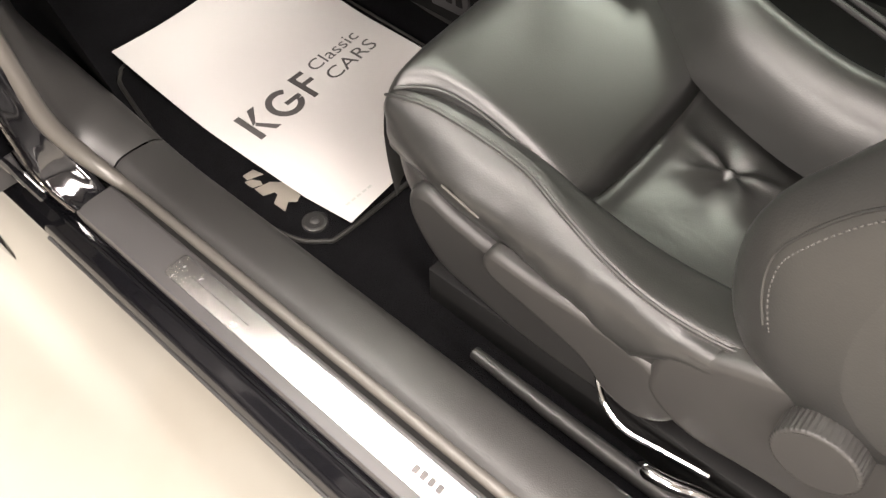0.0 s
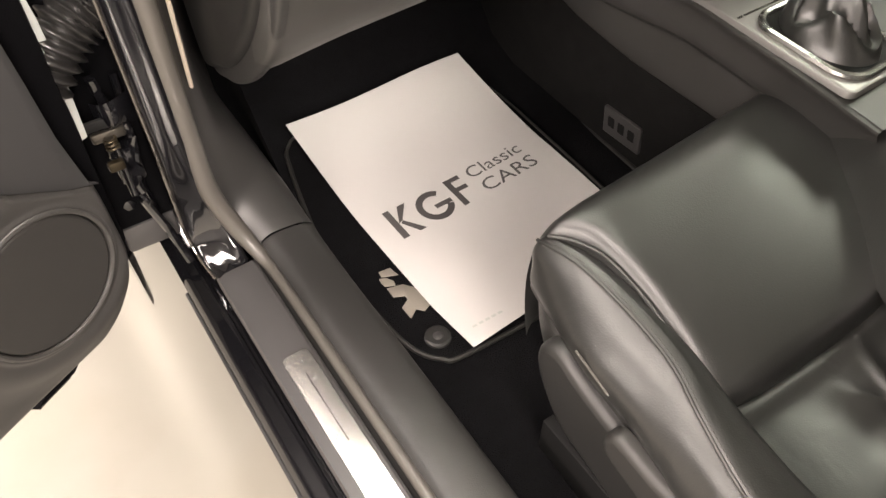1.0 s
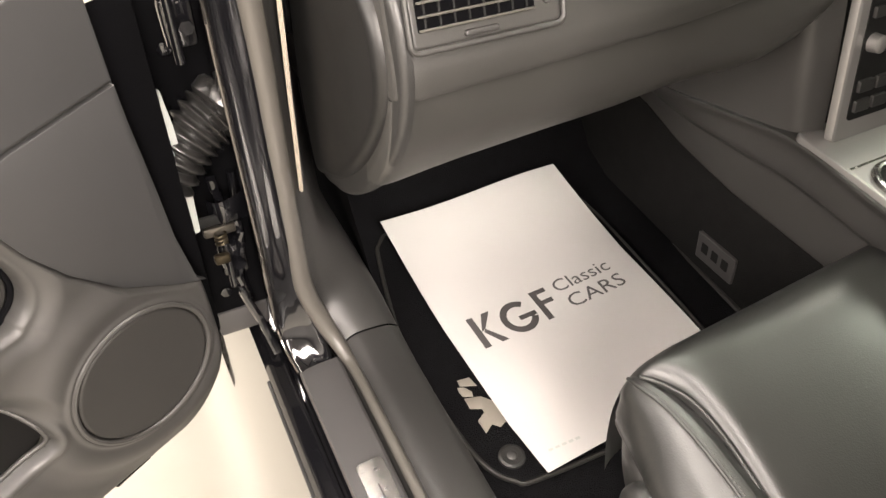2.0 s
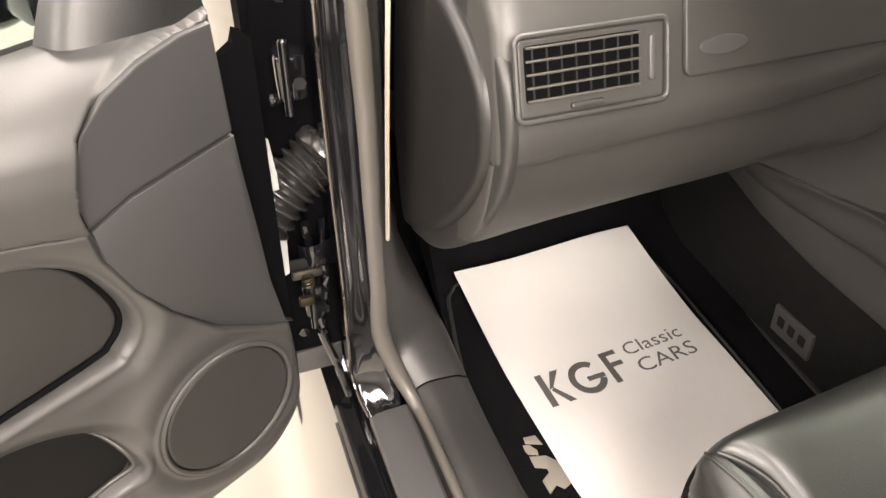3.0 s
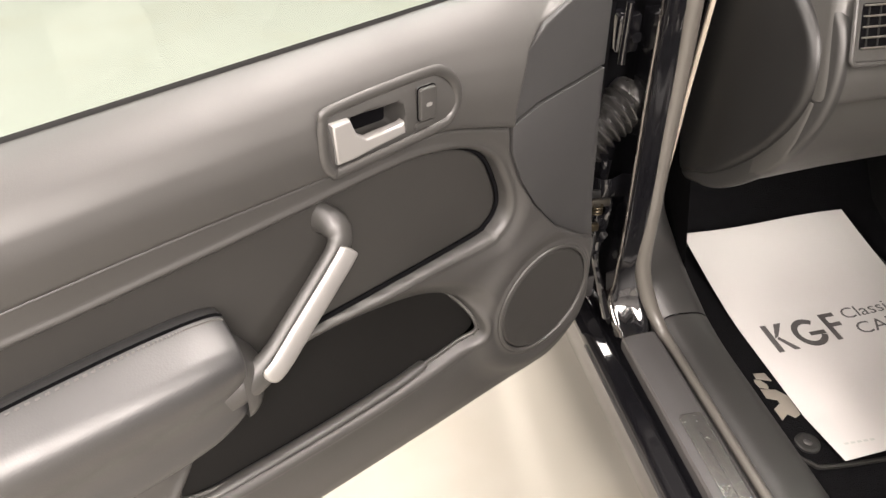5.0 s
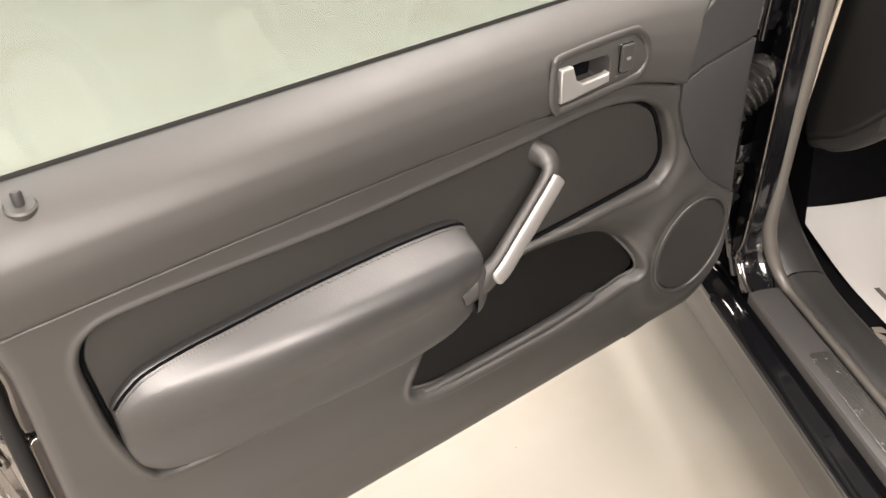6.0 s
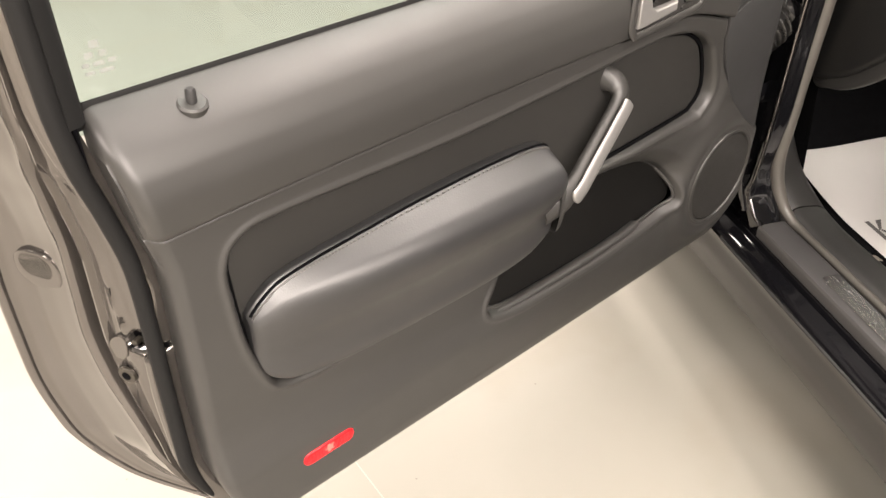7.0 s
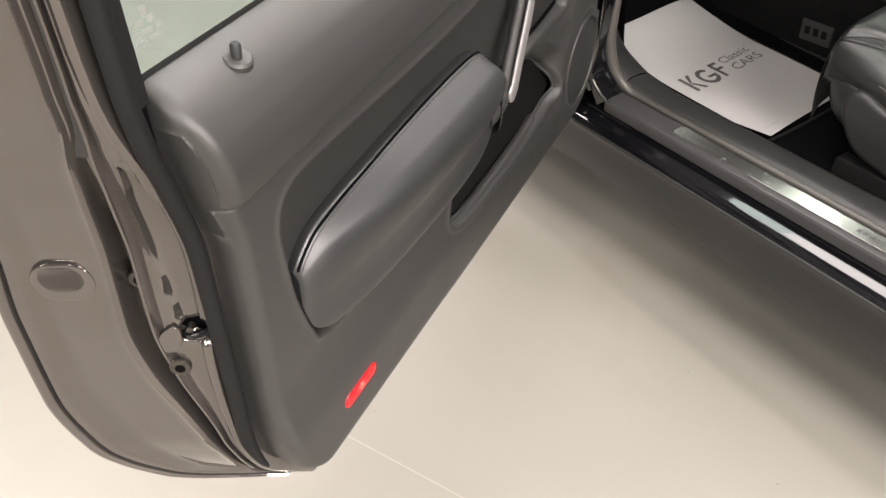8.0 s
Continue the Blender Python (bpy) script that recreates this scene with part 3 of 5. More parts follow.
part("pocket_rim", tube(rim, 0.0032, 10, up=(0, 1, 0), caps=False), M_TRIM, door, "rounded rim of the pocket")
part("pocket_lining", loft(bowl, True, True), M_POCKET, door, "plastic lining of the pocket with its shade in the colour")
# pocket lip, reflector, lock pin
lip = spline([(0.770, 0.000, 0.530), (0.70, 0.004, 0.5325), (0.60, 0.005, 0.534), (0.50, 0.004, 0.538), (0.44, 0.000, 0.541)], 8)
part("pocket_lip", tube(lip, [0.005] + [0.0085] * (len(lip) - 2) + [0.005], 12, flat=0.5), M_TRIM, door, "grey lip of the door pocket")
ref_m = on_door(0.010) @ pose(1.053, 0.484, 0, 0, 0, -1)
reflector = part("reflector", plate(stadium(0, 0, 0.074, 0.022, 0.0105), 0.006, 0.003, ref_m, 3), M_RED, door, "small red oval door reflector")
for k in range(13):
    if k != 6:
        part("prism", plate(stadium(-0.030 + 0.005 * k, 0.001, 0.0022, 0.010, 0.001, 2), 0.0006, 0.0003, ref_m @ Matrix.Translation((0, 0, 0.0058))), M_RED, reflector)
part("reflector_mark", plate([(0.006 * math.cos(a) * (1 + 0.25 * math.cos(5 * a)), 0.001 + 0.006 * math.sin(a) * (1 + 0.25 * math.cos(5 * a))) for a in (2 * math.pi * k / 40 for k in range(40))], 0.0006, 0.0002, ref_m @ Matrix.Translation((0, 0, 0.0058))), M_BLUSH, reflector, "pale moulded mark in the reflector")
pin_base = tube([(1.124, -0.0225, 0.944), (1.124, -0.0195, 0.9535), (1.124, -0.0188, 0.9555), (1.124, -0.0192, 0.9543)], [0.0140, 0.0135, 0.0115, 0.007], 20)
part("pin_collar", pin_base, M_TRIM, door)
part("lock_pin", tube([(1.124, -0.0200, 0.948), (1.124, -0.0185, 0.9650), (1.124, -0.0184, 0.9670)], [0.0046, 0.0046, 0.0032], 14), M_RUBBER, door, "small black lock pin")

# glass and its frame
glass = box((0.20, -0.050, 0.94), (1.215, -0.046, 1.46))
g = part("window_pane", glass, M_GLASS, door, "green-tinted window glass", smooth=False)
g.visible_shadow = False
part("glass_seal", loft([[(s, y, float(belt(s)) + dz) for y, dz in ((-0.0425, -0.006), (-0.0430, 0.002), (-0.0442, 0.004), (-0.0458, 0.003), (-0.0458, -0.02))] for s in np.linspace(0.18, 1.212, 20)]), M_DARK, door, "black rubber seal along the glass")

OUT_Z = [0.355, 0.38, 0.41, 0.463, 0.525, 0.625, 0.73, 0.80, 0.87, 0.94, 1.0, 1.1, 1.5]
OUT_Q = [0.060, 0.100, 0.125, 0.155, 0.192, 0.217, 0.216, 0.208, 0.200, 0.190, 0.180, 0.165, 0.150]


def end_profile(z, base):
    """The pressed end of the door at a height, from the cabin side to the outer skin."""
    qo = float(interp(z, OUT_Z, OUT_Q))
    qf = float(interp(z, [0.36, 0.5, 0.63, 0.78, 0.89, 0.95, 1.0], [0.030, 0.040, 0.046, 0.040, 0.043, 0.052, 0.055]))
    qr = float(interp(z, [0.36, 0.42, 0.54, 0.651, 0.71, 0.813, 0.888, 0.943, 1.0, 1.1], [0.038, 0.045, 0.056, 0.082, 0.090, 0.086, 0.077, 0.068, 0.066, 0.066]))
    w = float(interp(z, [0.40, 0.5, 0.57, 0.66, 0.75, 0.83, 0.90, 0.945, 1.0], [0.010, 0.014, 0.022, 0.027, 0.024, 0.022, 0.018, 0.014, 0.014]))
    deep = float(interp(z, [0.40, 0.55, 0.80, 0.88, 0.93], [0.5, 1.0, 1.0, 0.6, 0.35]))
    k = min(1.0, (qr - qf) / 0.035)
    d = qo - qr
    rows = [(qf - 0.017, -0.020), (qf - 0.013, -0.008), (qf - 0.008, -0.001), (qf - 0.004, 0.003), (qf + 0.003 * k, 0.003), (qf + 0.007 * k, -0.003), (qf + 0.011 * k, -0.002), (qf + 0.5 * (qr - qf), -0.0005), (qr - 0.010 * k, -0.002), (qr - 0.006 * k, -0.004), (qr - 0.002, 0.003), (qr + 0.001, 0.002),
            (qr + 0.10 * w, -0.010 * deep), (qr + 0.20 * w, -0.024 * deep), (qr + 0.38 * w, -0.030 * deep), (qr + 0.62 * w, -0.029 * deep), (qr + 0.82 * w, -0.016 * deep), (qr + 0.95 * w, -0.004), (qr + 1.12 * w, 0.000), (qr + 1.35 * w, -0.002), (qr + 1.0 * w + 0.35 * (d - w), -0.006), (qr + w + 0.6 * (d - w), -0.008), (qo - 0.016, -0.002), (qo - 0.0125, 0.001), (qo - 0.0115, -0.003), (qo - 0.0095, -0.003), (qo - 0.008, 0.003), (qo - 0.004, 0.007), (qo, 0.006), (qo + 0.002, 0.0)]
    fine = []
    for (q0, r0), (q1, r1) in zip(rows, rows[1:]):
        for k in range(4):
            fine.append((q0 + (q1 - q0) * k / 4, r0 + (r1 - r0) * k / 4))
    fine.append(rows[-1])
    out = []
    for q, r in fine:
        r += 0.008 * min(1.0, q / 0.02)
        # leaf-shaped recess with a rolled rim above the latch, and the mouth of the latch
        lo = float(interp(z, [0.70, 0.723, 0.776, 0.82, 0.868, 0.904], [0.030, 0.029, 0.026, 0.030, 0.041, 0.057]))
        hi = float(interp(z, [0.70, 0.797, 0.859, 0.904], [0.062, 0.068, 0.065, 0.060]))
        inside = min(q - lo, hi - q, (z - 0.712) * 0.8, (0.906 - z) * 0.3)
        r += -0.007 * float(step(inside, 0.0, 0.0035)) + 0.0022 * math.exp(-((inside + 0.0015) / 0.0018) ** 2)
        a, b = (q - 0.050) + (z - 0.703) * 0.10, (z - 0.703) - (q - 0.050) * 0.10
        r -= 0.020 * float(1 - step(math.hypot(a / 0.026, b / 0.0115), 0.72, 1.0))
        out.append((base + q * 0.5 + r * 0.866, -0.012 - q * 0.866 + r * 0.5, z))
    return out


def shell_base(z):
    return float(interp(z, [0.357, 0.40, 0.43, 0.46, 0.50, 0.54, 0.62, 0.80, 0.873, 0.92, 0.965], [1.10, 1.13, 1.150, 1.166, 1.178, 1.184, 1.183, 1.180, 1.190, 1.200, 1.205]))


def door_shell():
    secs = []
    for z in [0.357, 0.366, 0.38, 0.395] + [0.41 + 0.01784 * k for k in range(29)]:
        base = shell_base(z)
        depth = float(interp(z, [0.35, 0.45, 0.6, 0.75, 0.82, 0.87, 0.91, 0.95], [0.12, 0.15, 0.17, 0.165, 0.135, 0.085, 0.034, 0.030]))
        front = [(0.20, -0.105, z), (0.16, -0.03, z), (0.11, -0.032, z), (0.102, -0.045, z), (0.100, -0.08, z), (0.098, -max(depth, 0.082), z), (0.115, -max(depth, 0.082) - 0.006, z)]
        front = [(a + 1.3 * max(0.0, 0.47 - z), b, c) for a, b, c in front]
        last = end_profile(z, base)[-1]
        secs.append(front + [(0.6, -depth - 0.02, z), (base, -depth - 0.02, z), (last[0] - 0.012, last[1] - 0.003, z), (base - 0.03, -0.035, z), (base - 0.05, -0.105, z)])
    return loft(secs, True, True)


# Matt black sheet on the painted edge, holding the shut gap's shade.
part("hinge_edge", loft([[(0.165 + 1.3 * max(0.0, 0.47 - z), -0.028, z), (0.108 + 1.3 * max(0.0, 0.47 - z), -0.030, z), (0.0985 + 1.3 * max(0.0, 0.47 - z), -0.044, z), (0.0965 + 1.3 * max(0.0, 0.47 - z), -0.08, z), (0.0945 + 1.3 * max(0.0, 0.47 - z), -float(interp(z, [0.35, 0.45, 0.6, 0.8, 0.88, 0.93, 0.95], [0.12, 0.15, 0.17, 0.165, 0.14, 0.085, 0.060])), z)] for z in np.linspace(0.362, 0.944, 30)]), M_GAP_SHADE, door, "black hinge edge of the door with the shade of the shut gap")
part("edge_strip", plate([(0.090, 0.63), (0.100, 0.63), (0.104, 0.727), (0.099, 0.80), (0.094, 0.825), (0.089, 0.78), (0.087, 0.70)], 0.008, 0.001, on_door(-0.053)), M_FAINT, door, "pale strip on the hinge edge")
part("door_shell", door_shell(), M_PAINT, door, "glossy black painted outer door shell", angle=28)
heights = [0.357, 0.366, 0.38, 0.395] + [0.41 + 0.0045 * k for k in range(154)] + [1.12, 1.2, 1.3, 1.46]
# The grey of this dark-painted end stands for the floor it mirrors.
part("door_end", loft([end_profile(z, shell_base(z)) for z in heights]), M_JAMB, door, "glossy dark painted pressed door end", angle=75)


def rear_post():
    secs = []
    for z in (0.91, 0.93, 0.9452, 0.96, 0.98, 1.0, 1.03, 1.06, 1.10, 1.2, 1.3, 1.46):
        rear = end_profile(z, shell_base(z))
        secs.append([(1.214, -0.030, z), (rear[-1][0] - 0.012, rear[-1][1] - 0.003, z), (1.235, rear[-1][1] - 0.002, z), (1.214, -0.060, z)])
    return loft(secs, True, True)


part("window_frame", rear_post(), M_PAINT, door, "glossy black window frame post", angle=28)
part("glass_channel", loft([[(1.205, -0.052, z), (1.205, -0.036, z), (1.210, -0.030, z), (1.220, -0.028, z), (1.226, -0.034, z)] for z in (0.955, 1.1, 1.46)]), M_DARK, door, "black rubber glass channel")
seal = []
for z in np.linspace(1.10, 0.46, 50):
    base = shell_base(float(z))
    seal.append((base + 0.023, -0.033, float(z)))
part("edge_seal", tube(seal, [0.0085] * 44 + [0.008, 0.007, 0.006, 0.005, 0.004, 0.002], 12, up=(0, 1, 0)), M_DARK, door, "black rubber edge seal")


def on_end(q, z, r=0.0):
    """A pose on the pressed end of the door, a towards the cabin, b up."""
    base = shell_base(z)
    r += 0.008
    return frame3((base + q * 0.5 + r * 0.866, -0.012 - q * 0.866 + r * 0.5, z), (-0.5, 0.866, 0), (0, 0, 1))


latch = part("latch", plate(stadium(0, 0, 0.040, 0.018, 0.005), 0.003, 0.001, on_end(0.050, 0.703, -0.018)), M_GAP_SHADE, door, "black opening of the door latch")
claw = spline([on_end(0.034, 0.706, -0.004) @ Vector((0, 0, 0)), on_end(0.044, 0.702, -0.001) @ Vector((0, 0, 0)), on_end(0.056, 0.699, -0.001) @ Vector((0, 0, 0)), on_end(0.064, 0.696, -0.006) @ Vector((0, 0, 0))], 5)
part("latch_claw", tube(claw, 0.0045, 8), M_PAINT, latch, "dark steel latch claw")
part("latch_bolt", tube([on_end(0.057, 0.706, -0.010) @ Vector((0, 0, 0)), on_end(0.057, 0.706, -0.001) @ Vector((0, 0, 0))], 0.0035, 12), M_GREASE, latch, "steel latch bolt")
flap = [(0.020 * math.cos(a) * (1.0 if math.cos(a) > 0 else 0.55) - 0.004, 0.020 * math.sin(a) - 0.45 * 0.020 * math.cos(a)) for a in (2 * math.pi * k / 28 for k in range(28))]
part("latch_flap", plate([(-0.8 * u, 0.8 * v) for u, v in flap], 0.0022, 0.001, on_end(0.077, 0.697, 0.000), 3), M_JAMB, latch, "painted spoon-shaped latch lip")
for q, z, rr in ((0.075, 0.659, 0.0), (0.097, 0.755, -0.024)):
    sc = part("screw", plate(stadium(0, 0, 0.021, 0.021, 0.0103), 0.004, 0.0015, on_end(q, z, rr)), M_GREASE, door, "greasy steel latch screw")
    part("socket", plate(stadium(0, 0, 0.010, 0.010, 0.0049, 3), 0.0006, 0, on_end(q, z, rr + 0.0042)), M_GAP_SHADE, sc)
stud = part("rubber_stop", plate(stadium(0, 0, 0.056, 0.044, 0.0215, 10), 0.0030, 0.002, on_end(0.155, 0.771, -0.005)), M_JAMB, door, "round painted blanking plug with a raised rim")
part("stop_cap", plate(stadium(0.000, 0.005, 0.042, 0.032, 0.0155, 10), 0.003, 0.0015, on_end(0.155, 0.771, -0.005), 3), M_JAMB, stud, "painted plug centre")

# faint etched mark near the corner of the glass
for a, b, w, h in ((1.181, 1.010, 0.008, 0.006), (1.176, 1.002, 0.006, 0.005), (1.187, 1.002, 0.007, 0.005), (1.170, 0.995, 0.007, 0.0035), (1.181, 0.9945, 0.009, 0.0035), (1.191, 0.9945, 0.006, 0.0035), (1.176, 0.988, 0.012, 0.003), (1.189, 0.988, 0.008, 0.003)):
    part("glass_mark", plate(stadium(a, b, w, h, 0.0014, 2), 0.0003, 0, on_door(-0.0459)), M_ETCH, door, "faint grey mark etched on the glass")

# outside mirror
mirror = part("mirror_housing", smooth_loft([[(0.278 + 0.068 * w * math.cos(a), -0.13 - 0.22 * f, 1.042 + 0.080 * w * math.sin(a)) for a in (2 * math.pi * q / 12 for q in range(12))] for f, w in ((0, 0.35), (0.08, 0.8), (0.3, 1.0), (0.6, 1.0), (0.85, 0.9), (0.97, 0.55), (1.0, 0.2))], 3, 4, True, True), M_PAINT, door, "glossy black outside mirror housing")
part("mirror_glass", plate(stadium(0, 0, 0.17, 0.115, 0.035), 0.004, 0.001, frame3((0.348, -0.245, 1.042), (0, -1, 0), (0, 0, 1))), M_CHROME, mirror, "mirror glass")
part("mirror_base", box((0.16, -0.15, 1.0), (0.29, -0.055, 1.06), 0.012), M_PAINT, door, "glossy black mirror foot")
part("mirror_trim", smooth_loft([[(0.165, -0.006, 0.996), (0.22, 0.000, 1.000), (0.285, -0.010, 1.000), (0.300, -0.040, 1.000)], [(0.168, -0.012, 1.030), (0.21, -0.006, 1.034), (0.268, -0.018, 1.036), (0.280, -0.045, 1.036)], [(0.172, -0.022, 1.10), (0.20, -0.020, 1.10), (0.232, -0.030, 1.10), (0.240, -0.048, 1.10)], [(0.176, -0.032, 1.22), (0.182, -0.032, 1.22), (0.188, -0.036, 1.22), (0.19, -0.048, 1.22)]], 4, 5), M_CAP, door, "black triangular mirror trim")

# ---- car body round the door opening ----
car = thing("car", "glossy black car with painted sill and dark carpeted footwell", "car")
SILL = [(0.06, 0.352), (0.012, 0.352), (0.004, 0.348), (0.000, 0.338), (-0.004, 0.338), (-0.007, 0.345), (-0.011, 0.346), (-0.014, 0.343), (-0.024, 0.338), (-0.033, 0.330), (-0.037, 0.322), (-0.037, 0.314), (-0.033, 0.306), (-0.030, 0.29), (-0.028, 0.265), (-0.022, 0.230), (-0.013, 0.202), (-0.008, 0.190), (0.0, 0.185), (0.10, 0.180)]
part("sill", loft(extrude_y(SILL, 0.9, -1.6, 4)), M_PAINT, car, "glossy black painted door sill and skirt", angle=25)
part("sill_edge_strip", tube([(-0.0385, y, 0.318) for y in np.linspace(0.05, -1.6, 8)], 0.0032, 8), M_RUBBER, car, "thin rubber strip along the sill")
part("underbody", box((0.05, -1.6, 0.17), (1.5, 0.9, 0.23)), M_DARK, car, smooth=False)
COVER = [(0.002, 0.353), (0.000, 0.374), (0.002, 0.3795), (0.006, 0.381), (0.056, 0.3825), (0.060, 0.380), (0.0615, 0.374), (0.0615, 0.355)]
part("scuff_cover", loft(extrude_y(COVER, 0.0, -1.6, 4), caps=True), M_SCUFF, car, "grey plastic sill cover", angle=25)
plate_o = stadium(0.0335, -0.481, 0.037, 0.604, 0.008)
sp = part("scuff_plate", plate(plate_o, 0.0016, 0.0007, Matrix.Translation((0, 0, 0.3824)) @ pose(0, 0, 0, 0, -1.7, 0)), M_STEEL, car, "brushed steel scuff plate on the sill")
part("plate_groove", plate(stadium(0.0335, -0.27, 0.0014, 0.11, 0.0006, 2), 0.0004, 0, Matrix.Translation((0, 0, 0.3838)) @ pose(0, 0, 0, 0, -1.7, 0)), M_SCUFF, sp)
for k in range(4):
    part("plate_mark", plate(stadium(0.0335, -0.597 - 0.011 * k, 0.010, 0.007, 0.001, 2), 0.0004, 0, Matrix.Translation((0, 0, 0.3838)) @ pose(0, 0, 0, 0, -1.7, 0)), M_INK, sp)
INNER = [(0.062, 0.355), (0.066, 0.366), (0.080, 0.380), (0.092, 0.3875), (0.110, 0.3895), (0.140, 0.388), (0.154, 0.383), (0.160, 0.372), (0.168, 0.31)]
secs = [[(x, y, z) for x, z in INNER] for y in (-1.6, -1.0, -0.5, -0.2, -0.06)]
secs += [[(0.062, 0.00, 0.36), (0.064, 0.004, 0.376), (0.074, 0.010, 0.392), (0.088, 0.012, 0.400), (0.106, 0.012, 0.402), (0.138, 0.012, 0.399), (0.153, 0.012, 0.392), (0.160, 0.012, 0.38), (0.168, 0.012, 0.31)],
         [(0.054, 0.045, 0.42), (0.057, 0.05, 0.428), (0.066, 0.057, 0.438), (0.079, 0.062, 0.444), (0.096, 0.068, 0.446), (0.126, 0.075, 0.440), (0.143, 0.08, 0.430), (0.155, 0.085, 0.41), (0.168, 0.09, 0.32)],
         [(0.046, 0.055, 0.50), (0.049, 0.061, 0.503), (0.057, 0.069, 0.507), (0.068, 0.076, 0.509), (0.083, 0.085, 0.508), (0.108, 0.102, 0.500), (0.124, 0.115, 0.488), (0.139, 0.135, 0.46), (0.160, 0.16, 0.36)],
         [(0.043, 0.056, 0.60), (0.046, 0.062, 0.60), (0.053, 0.071, 0.601), (0.062, 0.079, 0.602), (0.073, 0.090, 0.600), (0.084, 0.115, 0.595), (0.092, 0.145, 0.585), (0.105, 0.18, 0.56), (0.13, 0.23, 0.45)],
         [(0.041, 0.055, 0.70), (0.044, 0.061, 0.70), (0.050, 0.070, 0.70), (0.058, 0.078, 0.70), (0.066, 0.090, 0.70), (0.072, 0.115, 0.70), (0.076, 0.145, 0.69), (0.09, 0.18, 0.67), (0.12, 0.25, 0.6)],
         [(0.039, 0.052, 0.84), (0.042, 0.058, 0.84), (0.048, 0.066, 0.84), (0.054, 0.072, 0.84), (0.060, 0.085, 0.84), (0.064, 0.11, 0.84), (0.066, 0.14, 0.84), (0.08, 0.18, 0.83), (0.11, 0.25, 0.8)],
         [(0.034, 0.050, 1.00), (0.037, 0.055, 1.00), (0.043, 0.062, 1.00), (0.050, 0.067, 1.00), (0.056, 0.08, 1.00), (0.06, 0.105, 1.00), (0.062, 0.135, 1.00), (0.075, 0.18, 1.0), (0.1, 0.25, 1.0)]]
part("sill_trim", smooth_loft(secs[:6], 3, 5), M_TRIM_LOW, car, "dark grey inner sill trim", angle=70)
part("kick_trim", smooth_loft([[(q[0], q[1] + 0.0025, q[2] + 0.001) for q in secs[5]]] + secs[6:], 3, 5), M_TRIM_LOW, car, "dark grey kick trim beside the footwell", angle=70)
seal = [(0.071, -1.6, 0.378), (0.071, -0.8, 0.379), (0.071, -0.3, 0.380), (0.070, -0.06, 0.381), (0.064, 0.0, 0.390), (0.056, 0.032, 0.430), (0.046, 0.046, 0.50), (0.041, 0.048, 0.60), (0.038, 0.046, 0.70), (0.036, 0.044, 0.84), (0.030, 0.042, 1.0), (0.03, 0.06, 1.1)]
part("door_seal", tube(spline([(x + 0.004 - 0.016 * float(step(z, 0.39, 0.47)), y - 0.007 * float(step(z, 0.42, 0.60)), z - 0.002) for x, y, z in seal], 8), [0.0075] * 24 + [0.0075 + 0.006 * k / 16 for k in range(17)] + [0.0135] * 48, 14), M_SEAL, car, "black rubber door seal")
# pressed pillar face
pil = [[(0.055, 0.004, 0.362), (0.049, -0.002, 0.368), (0.030, -0.004, 0.376), (0.012, -0.004, 0.379), (0.001, -0.002, 0.380), (-0.002, 0.02, 0.36)],
       [(0.053, 0.030, 0.394), (0.047, 0.012, 0.398), (0.028, 0.016, 0.400), (0.006, 0.020, 0.400), (-0.006, 0.024, 0.400), (-0.010, 0.04, 0.40)],
       [(0.049, 0.052, 0.428), (0.041, 0.033, 0.430), (0.022, 0.037, 0.431), (0.000, 0.042, 0.430), (-0.010, 0.045, 0.430), (-0.013, 0.06, 0.43)],
       [(0.044, 0.056, 0.470), (0.034, 0.043, 0.470), (0.016, 0.046, 0.471), (-0.005, 0.047, 0.471), (-0.012, 0.036, 0.472), (-0.014, 0.07, 0.47)],
       [(0.040, 0.058, 0.53), (0.028, 0.040, 0.53), (0.010, 0.037, 0.53), (-0.008, 0.034, 0.53), (-0.013, 0.033, 0.53), (-0.015, 0.07, 0.53)],
       [(0.038, 0.055, 0.62), (0.022, 0.032, 0.62), (0.004, 0.030, 0.62), (-0.010, 0.030, 0.62), (-0.0145, 0.032, 0.62), (-0.016, 0.08, 0.62)],
       [(0.036, 0.053, 0.78), (0.020, 0.032, 0.78), (0.002, 0.030, 0.78), (-0.013, 0.030, 0.78), (-0.0185, 0.032, 0.78), (-0.02, 0.08, 0.78)],
       [(0.033, 0.052, 0.90), (0.018, 0.031, 0.90), (0.000, 0.030, 0.90), (-0.015, 0.030, 0.90), (-0.0205, 0.032, 0.90), (-0.022, 0.08, 0.90)],
       [(0.030, 0.050, 1.02), (0.014, 0.031, 1.02), (-0.002, 0.030, 1.02), (-0.015, 0.030, 1.02), (-0.0200, 0.032, 1.02), (-0.022, 0.08, 1.02)]]
part("front_pillar", smooth_loft(pil, 5, 5), M_PAINT, car, "glossy black pressed door pillar", angle=50)
# The bright line on this paint edge is a reflection kept in the grey.
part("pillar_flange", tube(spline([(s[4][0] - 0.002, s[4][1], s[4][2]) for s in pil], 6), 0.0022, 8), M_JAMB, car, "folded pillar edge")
# Block closing the shut gap; the shade there is its black colour.
part("pillar_side", box((-0.085, 0.125, 0.415), (0.02, 0.20, 1.10)), M_GAP_SHADE, car, smooth=False)
part("wing_flange", box((-0.084, 0.122, 0.366), (-0.006, 0.20, 0.414), 0.006), M_SCUFF, car, "dull grey flange at the foot of the wing")
